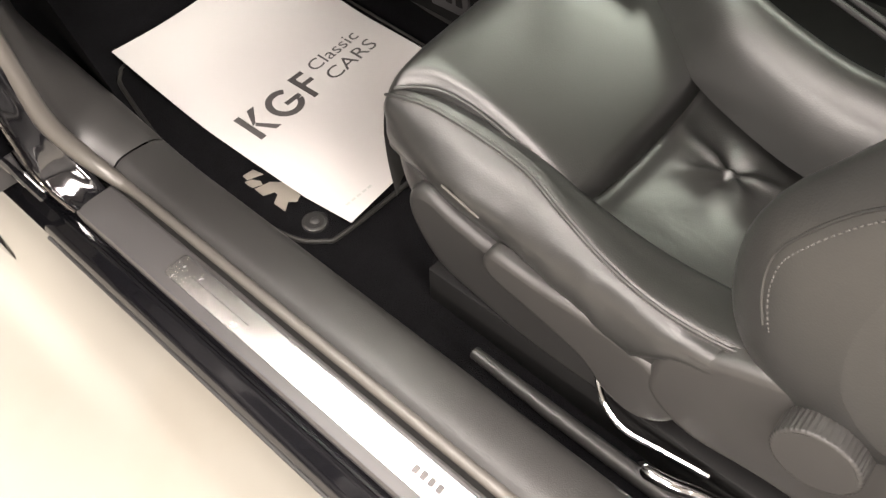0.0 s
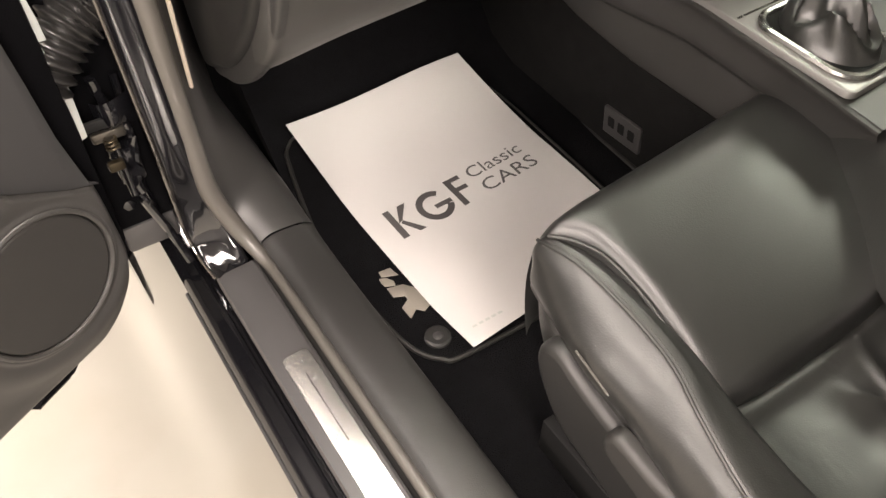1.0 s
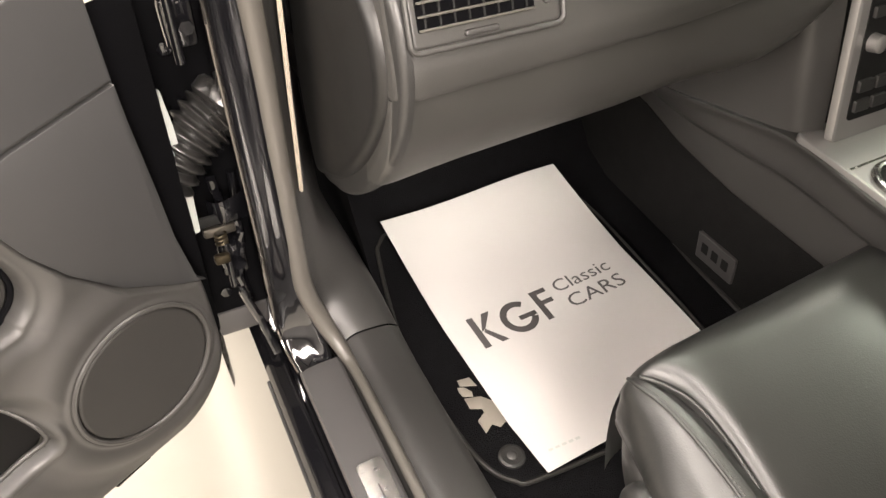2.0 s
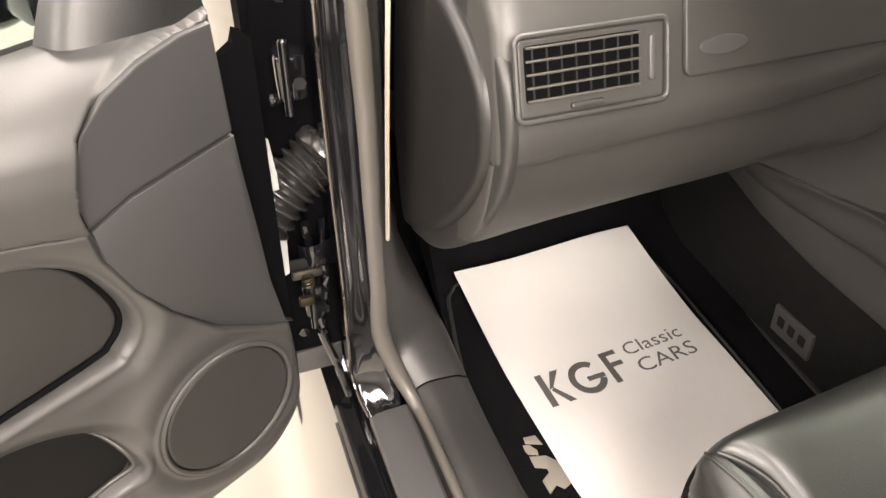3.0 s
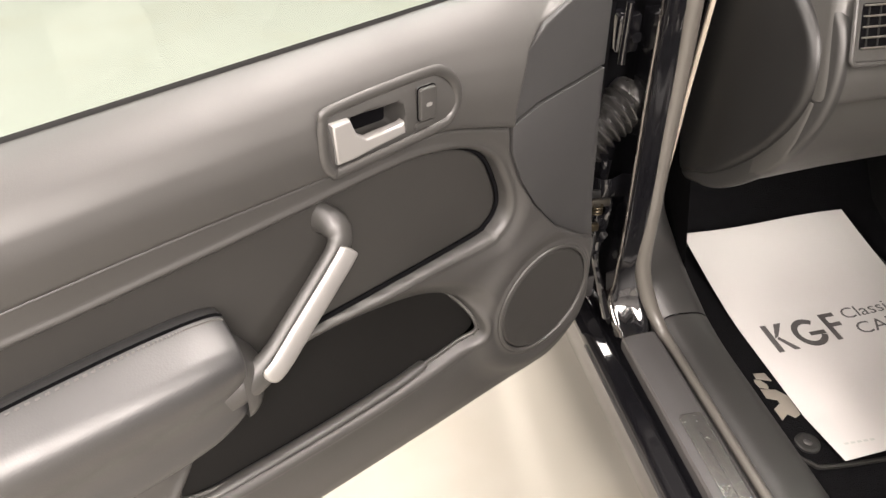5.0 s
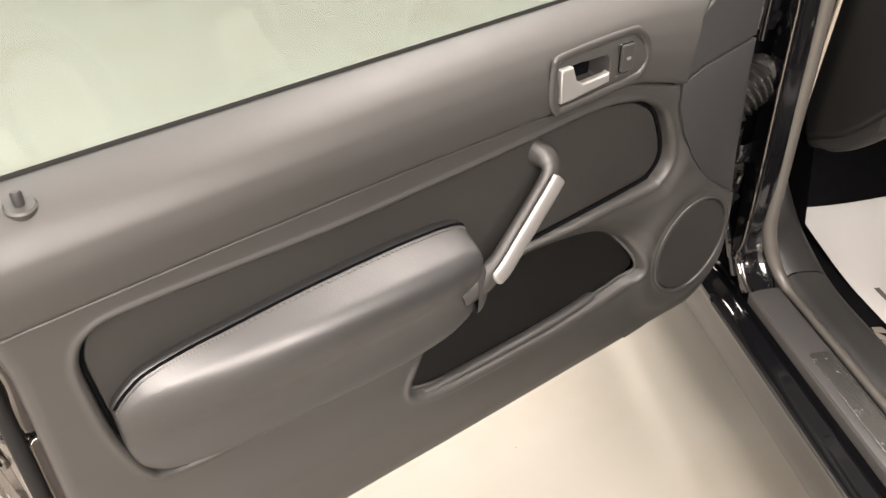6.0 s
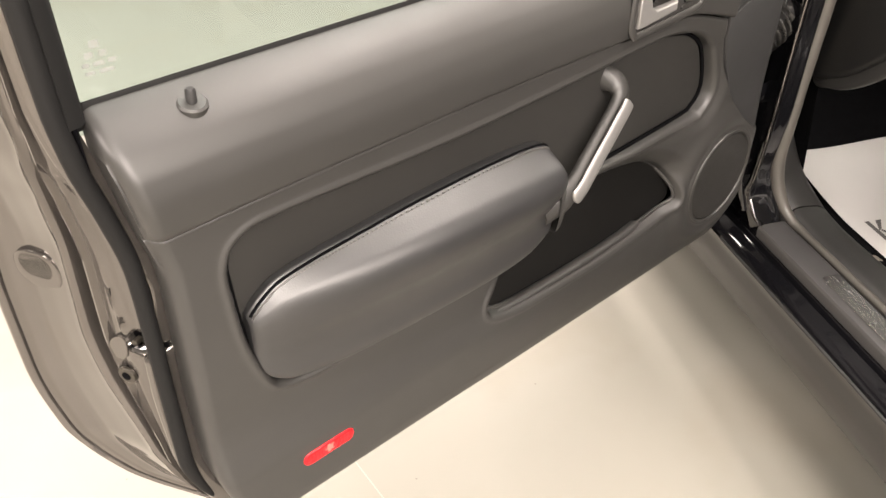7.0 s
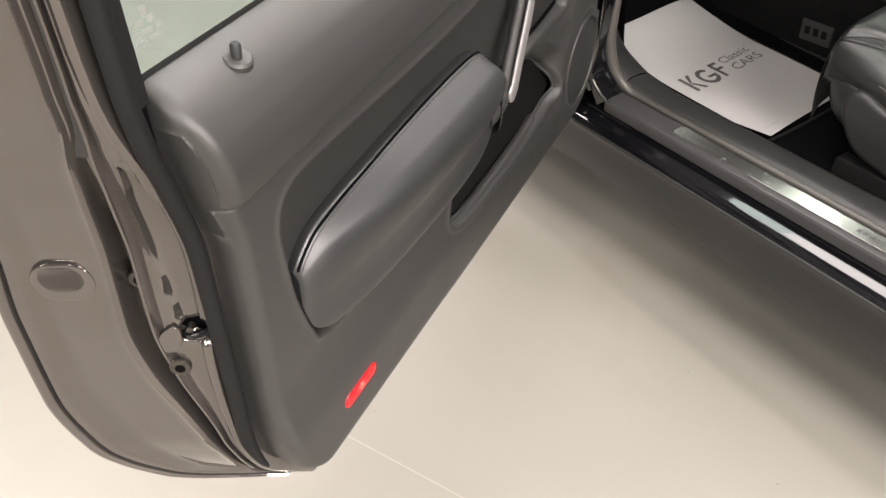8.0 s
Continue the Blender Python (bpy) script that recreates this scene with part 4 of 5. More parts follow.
for z, x in ((0.455, -0.060), (0.500, -0.035), (0.705, -0.045), (0.835, -0.060), (0.955, -0.040)):
    part("pillar_bolt", tube([(x, 0.126, z), (x, 0.120, z), (x, 0.119, z)], [0.009, 0.009, 0.006], 6, up=(0, 0, 1)), M_PAINT, car)
part("pillar_rib", tube(spline([(-0.028, 0.122, 0.43), (-0.034, 0.118, 0.50), (-0.026, 0.116, 0.57), (-0.020, 0.118, 0.66)], 6), 0.006, 10), M_PAINT, car, "pressed rib in the shut gap")
part("hinge_arm", smooth_loft([[(-0.062, 0.070, z), (-0.050, 0.052 + b, z + 0.002), (-0.030, 0.056 + b, z + 0.004), (-0.014, 0.075, z)] for z, b in ((0.660, 0.004), (0.645, 0.0), (0.628, 0.003), (0.615, 0.012))], 3, 3), M_PAINT, car, "black pressed hinge arm")
part("front_wing", smooth_loft([[(-0.080, 0.135, z), (-0.088 - b, 0.150, z), (-0.095 - b, 0.5, z), (-0.09 - b, 0.95, z)] for z, b in ((0.25, 0.0), (0.4, 0.01), (0.6, 0.02), (0.8, 0.01), (0.97, -0.02))], 3, 3), M_PAINT, car, "glossy black front wing")
part("pillar_strip", loft([[(0.0585, y - 0.006, z), (0.0555, y - 0.009, z), (0.0535, y - 0.004, z), (0.057, y + 0.006, z)] for y, z in ((0.074, 0.638), (0.064, 0.79), (0.054, 0.90), (0.045, 0.98), (0.04, 1.05))], caps=True), M_CREAM, car, "cream edging strip beside the dashboard")
# hinges, cable gaiter and check strap in the shut gap
for z in (0.885, 0.560):
    h = part("hinge", box((-0.062, 0.066, z - 0.028), (-0.028, 0.10, z + 0.026), 0.006), M_PAINT, car, "black painted door hinge")
    part("hinge_pin", tube([(-0.052, 0.062, z - 0.04), (-0.052, 0.062, z + 0.045)], 0.0055, 10, up=(0, 1, 0)), M_PAINT, h)
    part("hinge_bolt", tube([(-0.04, 0.06, z), (-0.04, 0.052, z)], 0.008, 6, up=(0, 0, 1)), M_PAINT, h)
pts = [Vector((-0.100, 0.060, 0.700)).lerp(Vector((-0.016, 0.088, 0.772)), k / 108) + Vector((0, 0, 0.012 * math.sin(math.pi * k / 108))) for k in range(109)]
gaiter = part("cable_gaiter", tube(pts, [0.026 + 0.009 * (k / 108) + 0.0045 * math.sin(k / 108 * 2 * math.pi * 9) for k in range(109)], 28), M_GAITER, car, "ribbed shiny black rubber cable gaiter")
part("gaiter_collar", tube([(-0.020, 0.086, 0.768), (-0.017, 0.087, 0.771), (-0.008, 0.090, 0.778), (-0.005, 0.091, 0.780)], [0.034, 0.040, 0.040, 0.036], 24), M_GAITER, gaiter, "thick gaiter collar")
part("check_strap", box((-0.09, 0.056, 0.630), (-0.03, 0.062, 0.644), 0.002), M_DARK, car, "greasy steel door check strap")
spring = [(-0.056 + 0.007 * math.cos(a), 0.054 + 0.005 * math.sin(a), 0.600 + 0.0009 * a) for a in (0.5 * k for k in range(44))]
part("hinge_spring", tube(spring, 0.0016, 6), M_BRASS, car, "small greasy brass-coloured spring")
part("hinge_bracket", box((-0.075, 0.056, 0.612), (-0.035, 0.064, 0.626), 0.003), M_GREASE, car, "greasy steel hinge bracket")
part("hinge_clip", box((-0.070, 0.050, 0.570), (-0.050, 0.060, 0.584), 0.003), M_BRASS, car, "small brass-coloured clip")
part("loom", tube(spline([(-0.05, 0.07, 0.69), (-0.045, 0.075, 0.65), (-0.03, 0.07, 0.60), (-0.045, 0.06, 0.52), (-0.03, 0.05, 0.45), (-0.02, 0.03, 0.40)], 6), 0.006, 8), M_PAINT, car, "black cable loom")
# cabin shell; its unseen roof, quarter and glass are added to shape cabin light
def floor_z(y):
    return 0.318 + 0.05 * y


part("footwell_carpet", loft([[(x, y, z) for x in np.linspace(0.166, 0.735, 8)] for y, z in ((-1.6, 0.25), (-0.8, floor_z(-0.8)), (-0.3, floor_z(-0.3)), (0.0, floor_z(0)), (0.25, floor_z(0.25)), (0.32, 0.36), (0.42, 0.50), (0.45, 0.85))]), M_CARPET, car, "black footwell carpet")
part("footwell_side", loft([[(0.166, y, 0.30), (0.160, y, 0.38 + 0.1 * k), (0.12, y, 0.62), (0.11, y, 0.9)] for k, y in enumerate((0.10, 0.2, 0.32, 0.46))]), M_CARPET, car)
part("tunnel_carpet", loft([[(0.722, y, 0.26), (0.716, y, 0.36), (0.711, y, 0.43), (0.707, y, zb), (0.73, y, zb + 0.004)] for y, zb in ((-1.5, 0.512), (-0.44, 0.508), (-0.23, 0.506), (-0.05, 0.506), (0.08, 0.520), (0.2, 0.548), (0.45, 0.560))]), M_TUNNEL, car, "carpet on the tunnel, lightened for the light falling on it")
part("rear_quarter", box((0.045, -2.4, 0.2), (0.125, -1.22, 1.34), 0.02), M_PAINT, car, "unseen black rear quarter panel added to keep light out of the cabin")
part("bulkhead", box((0.1, 0.46, 0.2), (1.5, 0.5, 1.0)), M_DARK, car, smooth=False)
part("roof", smooth_loft([[(0.24, y, 1.33), (0.30, y, 1.375 + b), (0.7, y, 1.40 + b), (1.2, y, 1.375 + b), (1.28, y, 1.33)] for y, b in ((-2.4, -0.05), (-1.6, 0.0), (-0.9, 0.0), (-0.12, -0.04))], 4, 3), M_HEAD, car, "unseen pale headlining added to shade the cabin")
part("roof_skin", smooth_loft([[(0.20, y, 1.335), (0.28, y, 1.40 + b), (0.7, y, 1.43 + b), (1.22, y, 1.40 + b), (1.30, y, 1.335)] for y, b in ((-2.42, -0.05), (-1.6, 0.0), (-0.9, 0.0), (-0.10, -0.04))], 4, 3), M_PAINT, car, "unseen glossy black roof over the headlining")
part("windscreen", smooth_loft([[(0.24, y, z), (0.45, y - 0.04 * k, z + 0.02), (0.77, y - 0.06 * k, z + 0.03), (1.08, y - 0.04 * k, z + 0.02), (1.30, y, z)] for y, z, k in ((-0.11, 1.335, 0.2), (0.16, 1.19, 0.6), (0.50, 1.00, 1.0))], 4, 4), M_SCREEN, car, "unseen green windscreen glass added to tint the light on the seat")
part("far_window", loft([[(1.44, y, 0.95), (1.30, y, 1.335)] for y in (-2.2, -1.2, -0.1)]), M_SCREEN, car, "unseen green far side window glass added to tint the cabin light")
part("far_side", box((1.42, -2.4, 0.2), (1.5, 0.5, 0.95)), M_DARK, car, smooth=False)
part("rear_bulkhead", box((0.17, -2.4, 0.2), (1.45, -2.3, 1.0)), M_DARK, car, smooth=False)

for wx, wy in ((0.12, 0.72), (1.38, 0.72), (0.12, -1.80), (1.38, -1.80)):
    wheel = part("wheel", tube([(wx - 0.1, wy, 0.315), (wx - 0.11, wy, 0.315), (wx + 0.10, wy, 0.315), (wx + 0.11, wy, 0.315)], [0.19, 0.22, 0.22, 0.19], 40), M_SATIN, car, "silver alloy wheel")
    part("tyre", loft([[(wx + a, wy + r * math.cos(t), 0.315 + r * math.sin(t)) for a, r in ((-0.11, 0.225), (-0.115, 0.28), (-0.10, 0.312), (0.10, 0.312), (0.115, 0.28), (0.11, 0.225))] for t in (2 * math.pi * k / 48 for k in range(49))]), M_RUBBER, wheel, "black rubber tyre")

# ---- dashboard ----
dashboard = thing("dashboard", "dark grey moulded dashboard with a side air vent and glovebox", "dashboard")


def dash_seam(x):
    return 0.877 + 0.05 * (x - 0.10) + 0.10 * max(0.0, x - 0.42)


def dash_upper():
    secs = []
    for x, k in ((0.098, 0.017), (0.0992, 0.011), (0.103, 0.006), (0.109, 0.0025), (0.117, 0.0006), (0.127, 0), (0.20, 0), (0.30, 0), (0.40, 0), (0.50, 0), (0.60, 0), (0.9, 0), (1.3, 0)):
        zs = dash_seam(min(x, 0.64))
        prof = [(0.05, zs + 0.01), (-0.145, zs - 0.002), (-0.160 + k, zs), (-0.163 + k, zs + 0.006), (-0.158 + k, zs + 0.03), (-0.145 + k, 0.945), (-0.130 + k, 0.992), (-0.113 + k, 1.022), (-0.08 + k, 1.045), (0.0, 1.062), (0.2, 1.075), (0.42, 1.06)]
        secs.append([(x, y, z - (0.8 * k if z > 1.0 else 0)) for y, z in prof])
    bm = loft(secs)
    bm.verts.ensure_lookup_table()
    bm.faces.new([bm.verts[i] for i in range(12)])
    return bm


part("upper_panel", dash_upper(), M_DASH, dashboard, "grey soft-touch upper dashboard", angle=50)


def dash_lower():
    secs = []
    for x, k in ((0.098, 0.010), (0.0992, 0.006), (0.103, 0.003), (0.109, 0.0012), (0.117, 0.0004), (0.127, 0), (0.16, 0), (0.20, 0), (0.26, 0), (0.32, 0), (0.36, 0), (0.40, 0), (0.44, 0), (0.48, 0), (0.52, 0), (0.56, 0), (0.59, 0), (0.62, 0), (0.645, 0)):
        zs = dash_seam(x) - 0.006
        ye = float(interp(x, [0.09, 0.30, 0.40, 0.46, 0.55, 0.61, 0.65], [-0.066, -0.072, -0.082, -0.118, -0.132, -0.136, -0.13]))
        ze = float(interp(x, [0.09, 0.20, 0.30, 0.40, 0.46, 0.55, 0.61, 0.65], [0.716, 0.732, 0.742, 0.757, 0.795, 0.804, 0.838, 0.900]))
        a, b = Vector((0, -0.1465 + k, zs)), Vector((0, ye + k, ze))
        bow = Vector((0, -0.020, -0.012))
        prof = [Vector((0, 0.0, zs)), a] + [a.lerp(b, t) + bow * math.sin(math.pi * t) for t in (0.12, 0.3, 0.5, 0.7, 0.88)] + [b, b + Vector((0, 0.010, -0.006)), b + Vector((0, 0.025, -0.002)), Vector((0, 0.30, ze + 0.02))]
        secs.append([(x, p.y, p.z + 0.6 * k * (p.z < ze + 0.03)) for p in prof])
    bm = loft(secs)
    bm.verts.ensure_lookup_table()
    bm.faces.new([bm.verts[i] for i in range(len(secs[0]))])
    return bm


part("lower_panel", dash_lower(), M_DASH, dashboard, "dark grey lower dashboard and glovebox face", angle=50)
# end cap and its rim
CAP = [(0.100, 0.975), (0.118, 0.80), (0.090, 0.660), (0.045, 0.668), (0.004, 0.690), (-0.045, 0.733), (-0.091, 0.785), (-0.124, 0.836), (-0.137, 0.878), (-0.132, 0.918), (-0.111, 0.952), (-0.065, 0.982), (0.0, 1.0), (0.06, 1.003)]
cap_m = frame3((0.100, 0, 0), (0.03, -0.9995, 0), (0, 0, 1))
co = [(-a, b) for a, b in ring2(CAP, 6)]
collar = [(-a, b) for a, b in ring2([(0.105, 0.985), (0.122, 0.80), (0.098, 0.648), (0.045, 0.646), (-0.005, 0.668), (-0.060, 0.712), (-0.112, 0.768), (-0.148, 0.826), (-0.163, 0.878), (-0.159, 0.925), (-0.138, 0.968), (-0.085, 1.002), (0.0, 1.018), (0.06, 1.018)], 6)]
part("end_cap_collar", plate(collar, 0.012, 0.007, cap_m @ Matrix.Translation((0, 0, -0.008)), 5), M_TRIM_LOW, dashboard, "dark plastic collar round the dashboard end")
part("end_cap", plate(co, 0.016, 0.013, cap_m, 6), M_CAP, dashboard, "dark oval dashboard end cap")
# air vent
v_m = frame3((0.185, -0.150, 0.9605), (1, 0, 0.01), (0, 0.33, 0.94)) @ Matrix.Scale(0.94, 4)
vent = part("air_vent", plate(stadium(0, 0, 0.156, 0.074, 0.006), 0.006, 0.003, v_m @ Matrix.Translation((0, 0, -0.004))), M_DASH, dashboard, "rectangular dashboard air vent")
# Flat black behind the slats, for the shade inside the duct.
part("duct_shade", plate(stadium(-0.011, 0.004, 0.120, 0.052, 0.003), 0.0006, 0, v_m @ Matrix.Translation((0, 0, 0.0021))), M_GAP_SHADE, vent, "black plate shading the air duct")
for k in range(5):
    yv = -0.020 + 0.012 * k
    part("slat", plate(stadium(-0.011, yv, 0.118, 0.0020, 0.0009, 3), 0.004, 0.001, v_m @ Matrix.Translation((0, 0, 0.0034))), M_SEAL, vent)
for k in range(8):
    part("vane", plate(stadium(-0.063 + 0.0148 * k, 0.004, 0.0018, 0.048, 0.0008, 2), 0.0016, 0, v_m @ Matrix.Translation((0, 0, 0.0026))), M_CAP, vent)
part("thumb_wheel", plate(stadium(0.063, 0.003, 0.009, 0.044, 0.004), 0.006, 0.003, v_m), M_SCUFF, vent, "grey vent thumb wheel")
part("vent_tab", plate(stadium(-0.008, -0.030, 0.036, 0.006, 0.0028), 0.006, 0.002, v_m), M_TRIM, vent)
part("vent_surround", tube([v_m @ Vector((a, b, 0.0035)) for a, b in stadium(0, 0, 0.160, 0.078, 0.008)] + [v_m @ Vector((0.08, 0.031, 0.0035))], 0.0028, 8, caps=False), M_TRIM, vent)
# airbag lid seams and oval mark, glovebox latch
a_m = frame3((0.40, -0.139, 0.975), (1, 0, 0.02), (0, 0.33, 0.94))
part("airbag_lid", plate(stadium(0.03, 0.025, 0.29, 0.125, 0.010), 0.004, 0.0025, a_m @ Matrix.Translation((0, 0, -0.001))), M_DASH, dashboard, "flush airbag lid")
part("oval_badge", plate([(-0.073 + 0.027 * math.cos(a), -0.012 + 0.009 * math.sin(a)) for a in (2 * math.pi * k / 32 for k in range(32))], 0.002, 0.001, a_m @ Matrix.Translation((0, 0, 0.0028))), M_SCUFF, dashboard, "flat grey oval mark")
part("glovebox_latch", plate(stadium(0, 0, 0.026, 0.008, 0.0038), 0.006, 0.002, frame3((0.366, -0.116, 0.802), (1, 0, 0.10), (0, -0.5, 0.86))), M_STEEL, dashboard, "small bright glovebox latch")
part("glovebox_lip", tube(spline([(0.300, -0.098, 0.768), (0.34, -0.106, 0.780), (0.378, -0.114, 0.792), (0.410, -0.124, 0.806), (0.438, -0.134, 0.826)], 6), 0.0028, 8), M_SCUFF, dashboard, "thin glovebox lip")

# ---- centre console ----
console = thing("centre_console", "grey centre console with silver gear surround and leather gaiter", "console")
part("side_panel", smooth_loft([[(0.712, y, zb - 0.006), (0.705, y, zb + 0.10 * (zt - zb)), (0.697, y, zb + 0.40 * (zt - zb)), (0.692, y, zb + 0.55 * (zt - zb)), (0.684, y, zb + 0.60 * (zt - zb)), (0.672, y, zt - 0.022), (0.663, y, zt - 0.006), (0.667, y, zt), (0.71, y, zt + 0.002)] for y, zb, zt in ((0.42, 0.555, 0.60), (0.2, 0.545, 0.618), (0.07, 0.515, 0.634), (-0.06, 0.502, 0.662), (-0.15, 0.502, 0.680), (-0.28, 0.502, 0.672), (-0.46, 0.502, 0.655))], 3, 4), M_TRIM, console, "dark grey moulded console side", angle=60)
part("stack_cheek", smooth_loft([[(0.652, 0.12, 0.628), (0.657, 0.0, 0.655), (0.660, -0.10, 0.676), (0.666, -0.150, 0.688), (0.695, -0.166, 0.694)], [(0.640, 0.06, 0.78), (0.644, -0.03, 0.782), (0.648, -0.105, 0.786), (0.655, -0.138, 0.79), (0.69, -0.150, 0.792)], [(0.618, 0.03, 0.95), (0.624, -0.04, 0.952), (0.630, -0.085, 0.955), (0.638, -0.110, 0.957), (0.67, -0.122, 0.958)]], 4, 5), M_TRIM, console, "dark grey side of the centre stack", angle=60)
st_m = frame3((0.782, -0.150, 0.806), (1, 0.02, 0), (0, 0.2, 0.98))
stack = part("stack_frame", plate(stadium(0, 0, 0.19, 0.25, 0.010), 0.012, 0.005, st_m), M_SATIN, console, "pale silver centre stack frame")
part("stack_recess", plate(stadium(0.004, 0.010, 0.160, 0.214, 0.006), 0.002, 0, st_m @ Matrix.Translation((0, 0, 0.0115))), M_DARK, stack, "black control panel")
for r, high in ((-0.078, 0.016), (-0.052, 0.016), (0.040, 0.014), (0.066, 0.014)):
    for q in range(5):
        part("button", plate(stadium(-0.058 + 0.031 * q, r, 0.026, high, 0.002, 2), 0.005, 0.0015, st_m @ Matrix.Translation((0, 0, 0.0135))), M_TRIM_LOW, stack, "small black control button")
part("display", plate(stadium(0.012, 0.004, 0.100, 0.034, 0.003), 0.003, 0.001, st_m @ Matrix.Translation((0, 0, 0.0135))), M_SCUFF, stack, "dull grey display window")
for q in (-0.060, 0.078):
    part("knob", tube([st_m @ Vector((q, 0.002, 0.0135)), st_m @ Vector((q, 0.002, 0.026)), st_m @ Vector((q, 0.002, 0.028))], [0.012, 0.011, 0.008], 18), M_SATIN, stack, "small satin radio knob")
top = part("console_top", smooth_loft([[(0.668, -0.155, 0.681), (0.74, -0.155, 0.683), (0.90, -0.155, 0.683)], [(0.668, -0.28, 0.673), (0.74, -0.28, 0.675), (0.90, -0.28, 0.675)], [(0.668, -0.46, 0.656), (0.74, -0.46, 0.658), (0.90, -0.46, 0.658)]], 4, 4), M_TRIM, console, "dark grey console top")
gm = frame3((0.738, -0.300, 0.670), (1, 0.03, 0), (-0.10, 0.99, 0.06))
part("gear_surround", plate(stadium(0, 0.022, 0.142, 0.262, 0.012), 0.010, 0.004, gm), M_SATIN, console, "satin silver gear surround")
part("surround_well", plate(stadium(0, -0.022, 0.106, 0.140, 0.030), 0.002, 0, gm @ Matrix.Translation((0, 0, 0.0095))), M_DARK, console)
part("surround_ring", tube([gm @ Vector((a, b, 0.0125)) for a, b in stadium(0, -0.022, 0.116, 0.150, 0.034)] + [gm @ Vector((0.058, 0.019, 0.0125))], 0.0055, 8, caps=False), M_STEEL, console, "bright ring round the gaiter")
part("surround_seam", tube([gm @ Vector((-0.066, 0.066, 0.0105)), gm @ Vector((0.066, 0.066, 0.0105))], 0.0016, 6), M_STEEL, console, "bright seam across the surround")
gait = []
for k in range(13):
    f = k / 12
    gait.append([gm @ Vector(((0.050 * (1 - f) + 0.014 * f) * math.cos(a) * (1 + 0.16 * math.sin(5 * a + 4 * f) * math.sin(math.pi * f)), -0.022 + 0.02 * f + (0.066 * (1 - f) + 0.015 * f) * math.sin(a) * (1 + 0.16 * math.sin(4 * a + 6 * f) * math.sin(math.pi * f)), 0.011 + 0.075 * f ** 0.8 + 0.013 * math.sin(f * 9 + 2 * math.sin(3 * a)) * math.sin(math.pi * f))) for a in (2 * math.pi * q / 48 for q in range(48))])
part("gaiter", loft(gait, True), M_LEATHER, console, "creased black leather gear gaiter")
part("gear_lever", tube([gm @ Vector((0, -0.002, 0.075)), gm @ Vector((0, 0.000, 0.11)), gm @ Vector((0, 0.002, 0.115)), gm @ Vector((0, 0.006, 0.16)), gm @ Vector((0, 0.008, 0.17))], [0.012, 0.012, 0.02, 0.022, 0.014], 16), M_CHROME, console, "bright gear lever knob")
sock_m = frame3((0.7150, -0.062, 0.373), (0.0, -1, 0.03), (-0.10, 0, 1))
sock = part("socket_plate", plate(stadium(0, 0, 0.088, 0.056, 0.003), 0.006, 0.002, sock_m), M_SCUFF, console, "grey plate with three openings on the tunnel")
for k in (-1, 0, 1):
    part("opening", plate(stadium(0.024 * k, 0.002, 0.015, 0.021, 0.002, 2), 0.0006, 0, sock_m @ Matrix.Translation((0, 0, 0.0062))), M_DARK, sock)
part("tunnel_strip", tube([(0.717, 0.16, 0.316), (0.717, -0.1, 0.312), (0.716, -0.3, 0.306)], 0.006, 8), M_TRIM_LOW, console, "dark trim strip along the tunnel")

for dx in (0.0, 0.022):
    part("console_rail", tube([(0.785 + dx, -0.60, 0.60), (0.765 + dx, -0.64, 0.60), (0.72 + dx, -0.745, 0.60), (0.70 + dx, -0.80, 0.60)], 0.004, 8), M_SCUFF, console, "grey metal rail behind the gear lever")

# ---- seat ----
seat = thing("seat", "black leather sports seat with stitched bolsters", "seat")
PAD_Y = [-0.60, -0.58, -0.49, -0.42, -0.37, -0.335, -0.318, -0.29]


def front_pad():
    prof = [(-0.584, 0.512), (-0.580, 0.532), (-0.570, 0.5455), (-0.552, 0.5535), (-0.51, 0.566), (-0.46, 0.5785), (-0.41, 0.590), (-0.37, 0.597), (-0.345, 0.600), (-0.328, 0.598), (-0.316, 0.590), (-0.307, 0.576), (-0.302, 0.555), (-0.300, 0.52), (-0.304, 0.47), (-0.315, 0.42)]
    prof = [(q.x, q.y) for q in spline([(a, b, 0) for a, b in prof], 4)]
    fs = [0, 0.004, 0.012, 0.024, 0.04, 0.06, 0.09, 0.14, 0.22, 0.32, 0.44, 0.56, 0.68, 0.78, 0.86, 0.91, 0.94, 0.96, 0.976, 0.988, 0.996, 1]
    secs = []
    for f in fs:
        row = []
        for y, z in prof:
            xl = float(interp(y, PAD_Y, [0.310, 0.312, 0.330, 0.334, 0.330, 0.313, 0.302, 0.302]))
            xr = float(interp(y, PAD_Y, [0.590, 0.600, 0.675, 0.715, 0.735, 0.740, 0.738, 0.715]))
            x = xl + f * (xr - xl)
            e = min(f, 1 - f) * (xr - xl)
            k = max(0.0, 1 - e / 0.026)
            drop = 0.030 * (1 - math.sqrt(max(0, 1 - k * k)))
            skew = 0.030 * (f - 0.15) * step(y, -0.36, -0.30)
            row.append((x, y + float(skew), z - drop + 0.016 * max(0, f - 0.4) + 0.004 * math.sin(math.pi * f) - 0.010 * max(0, 0.12 - f) / 0.12 * float(step(y, -0.40, -0.32))))
        secs.append(row)
    return loft(secs)


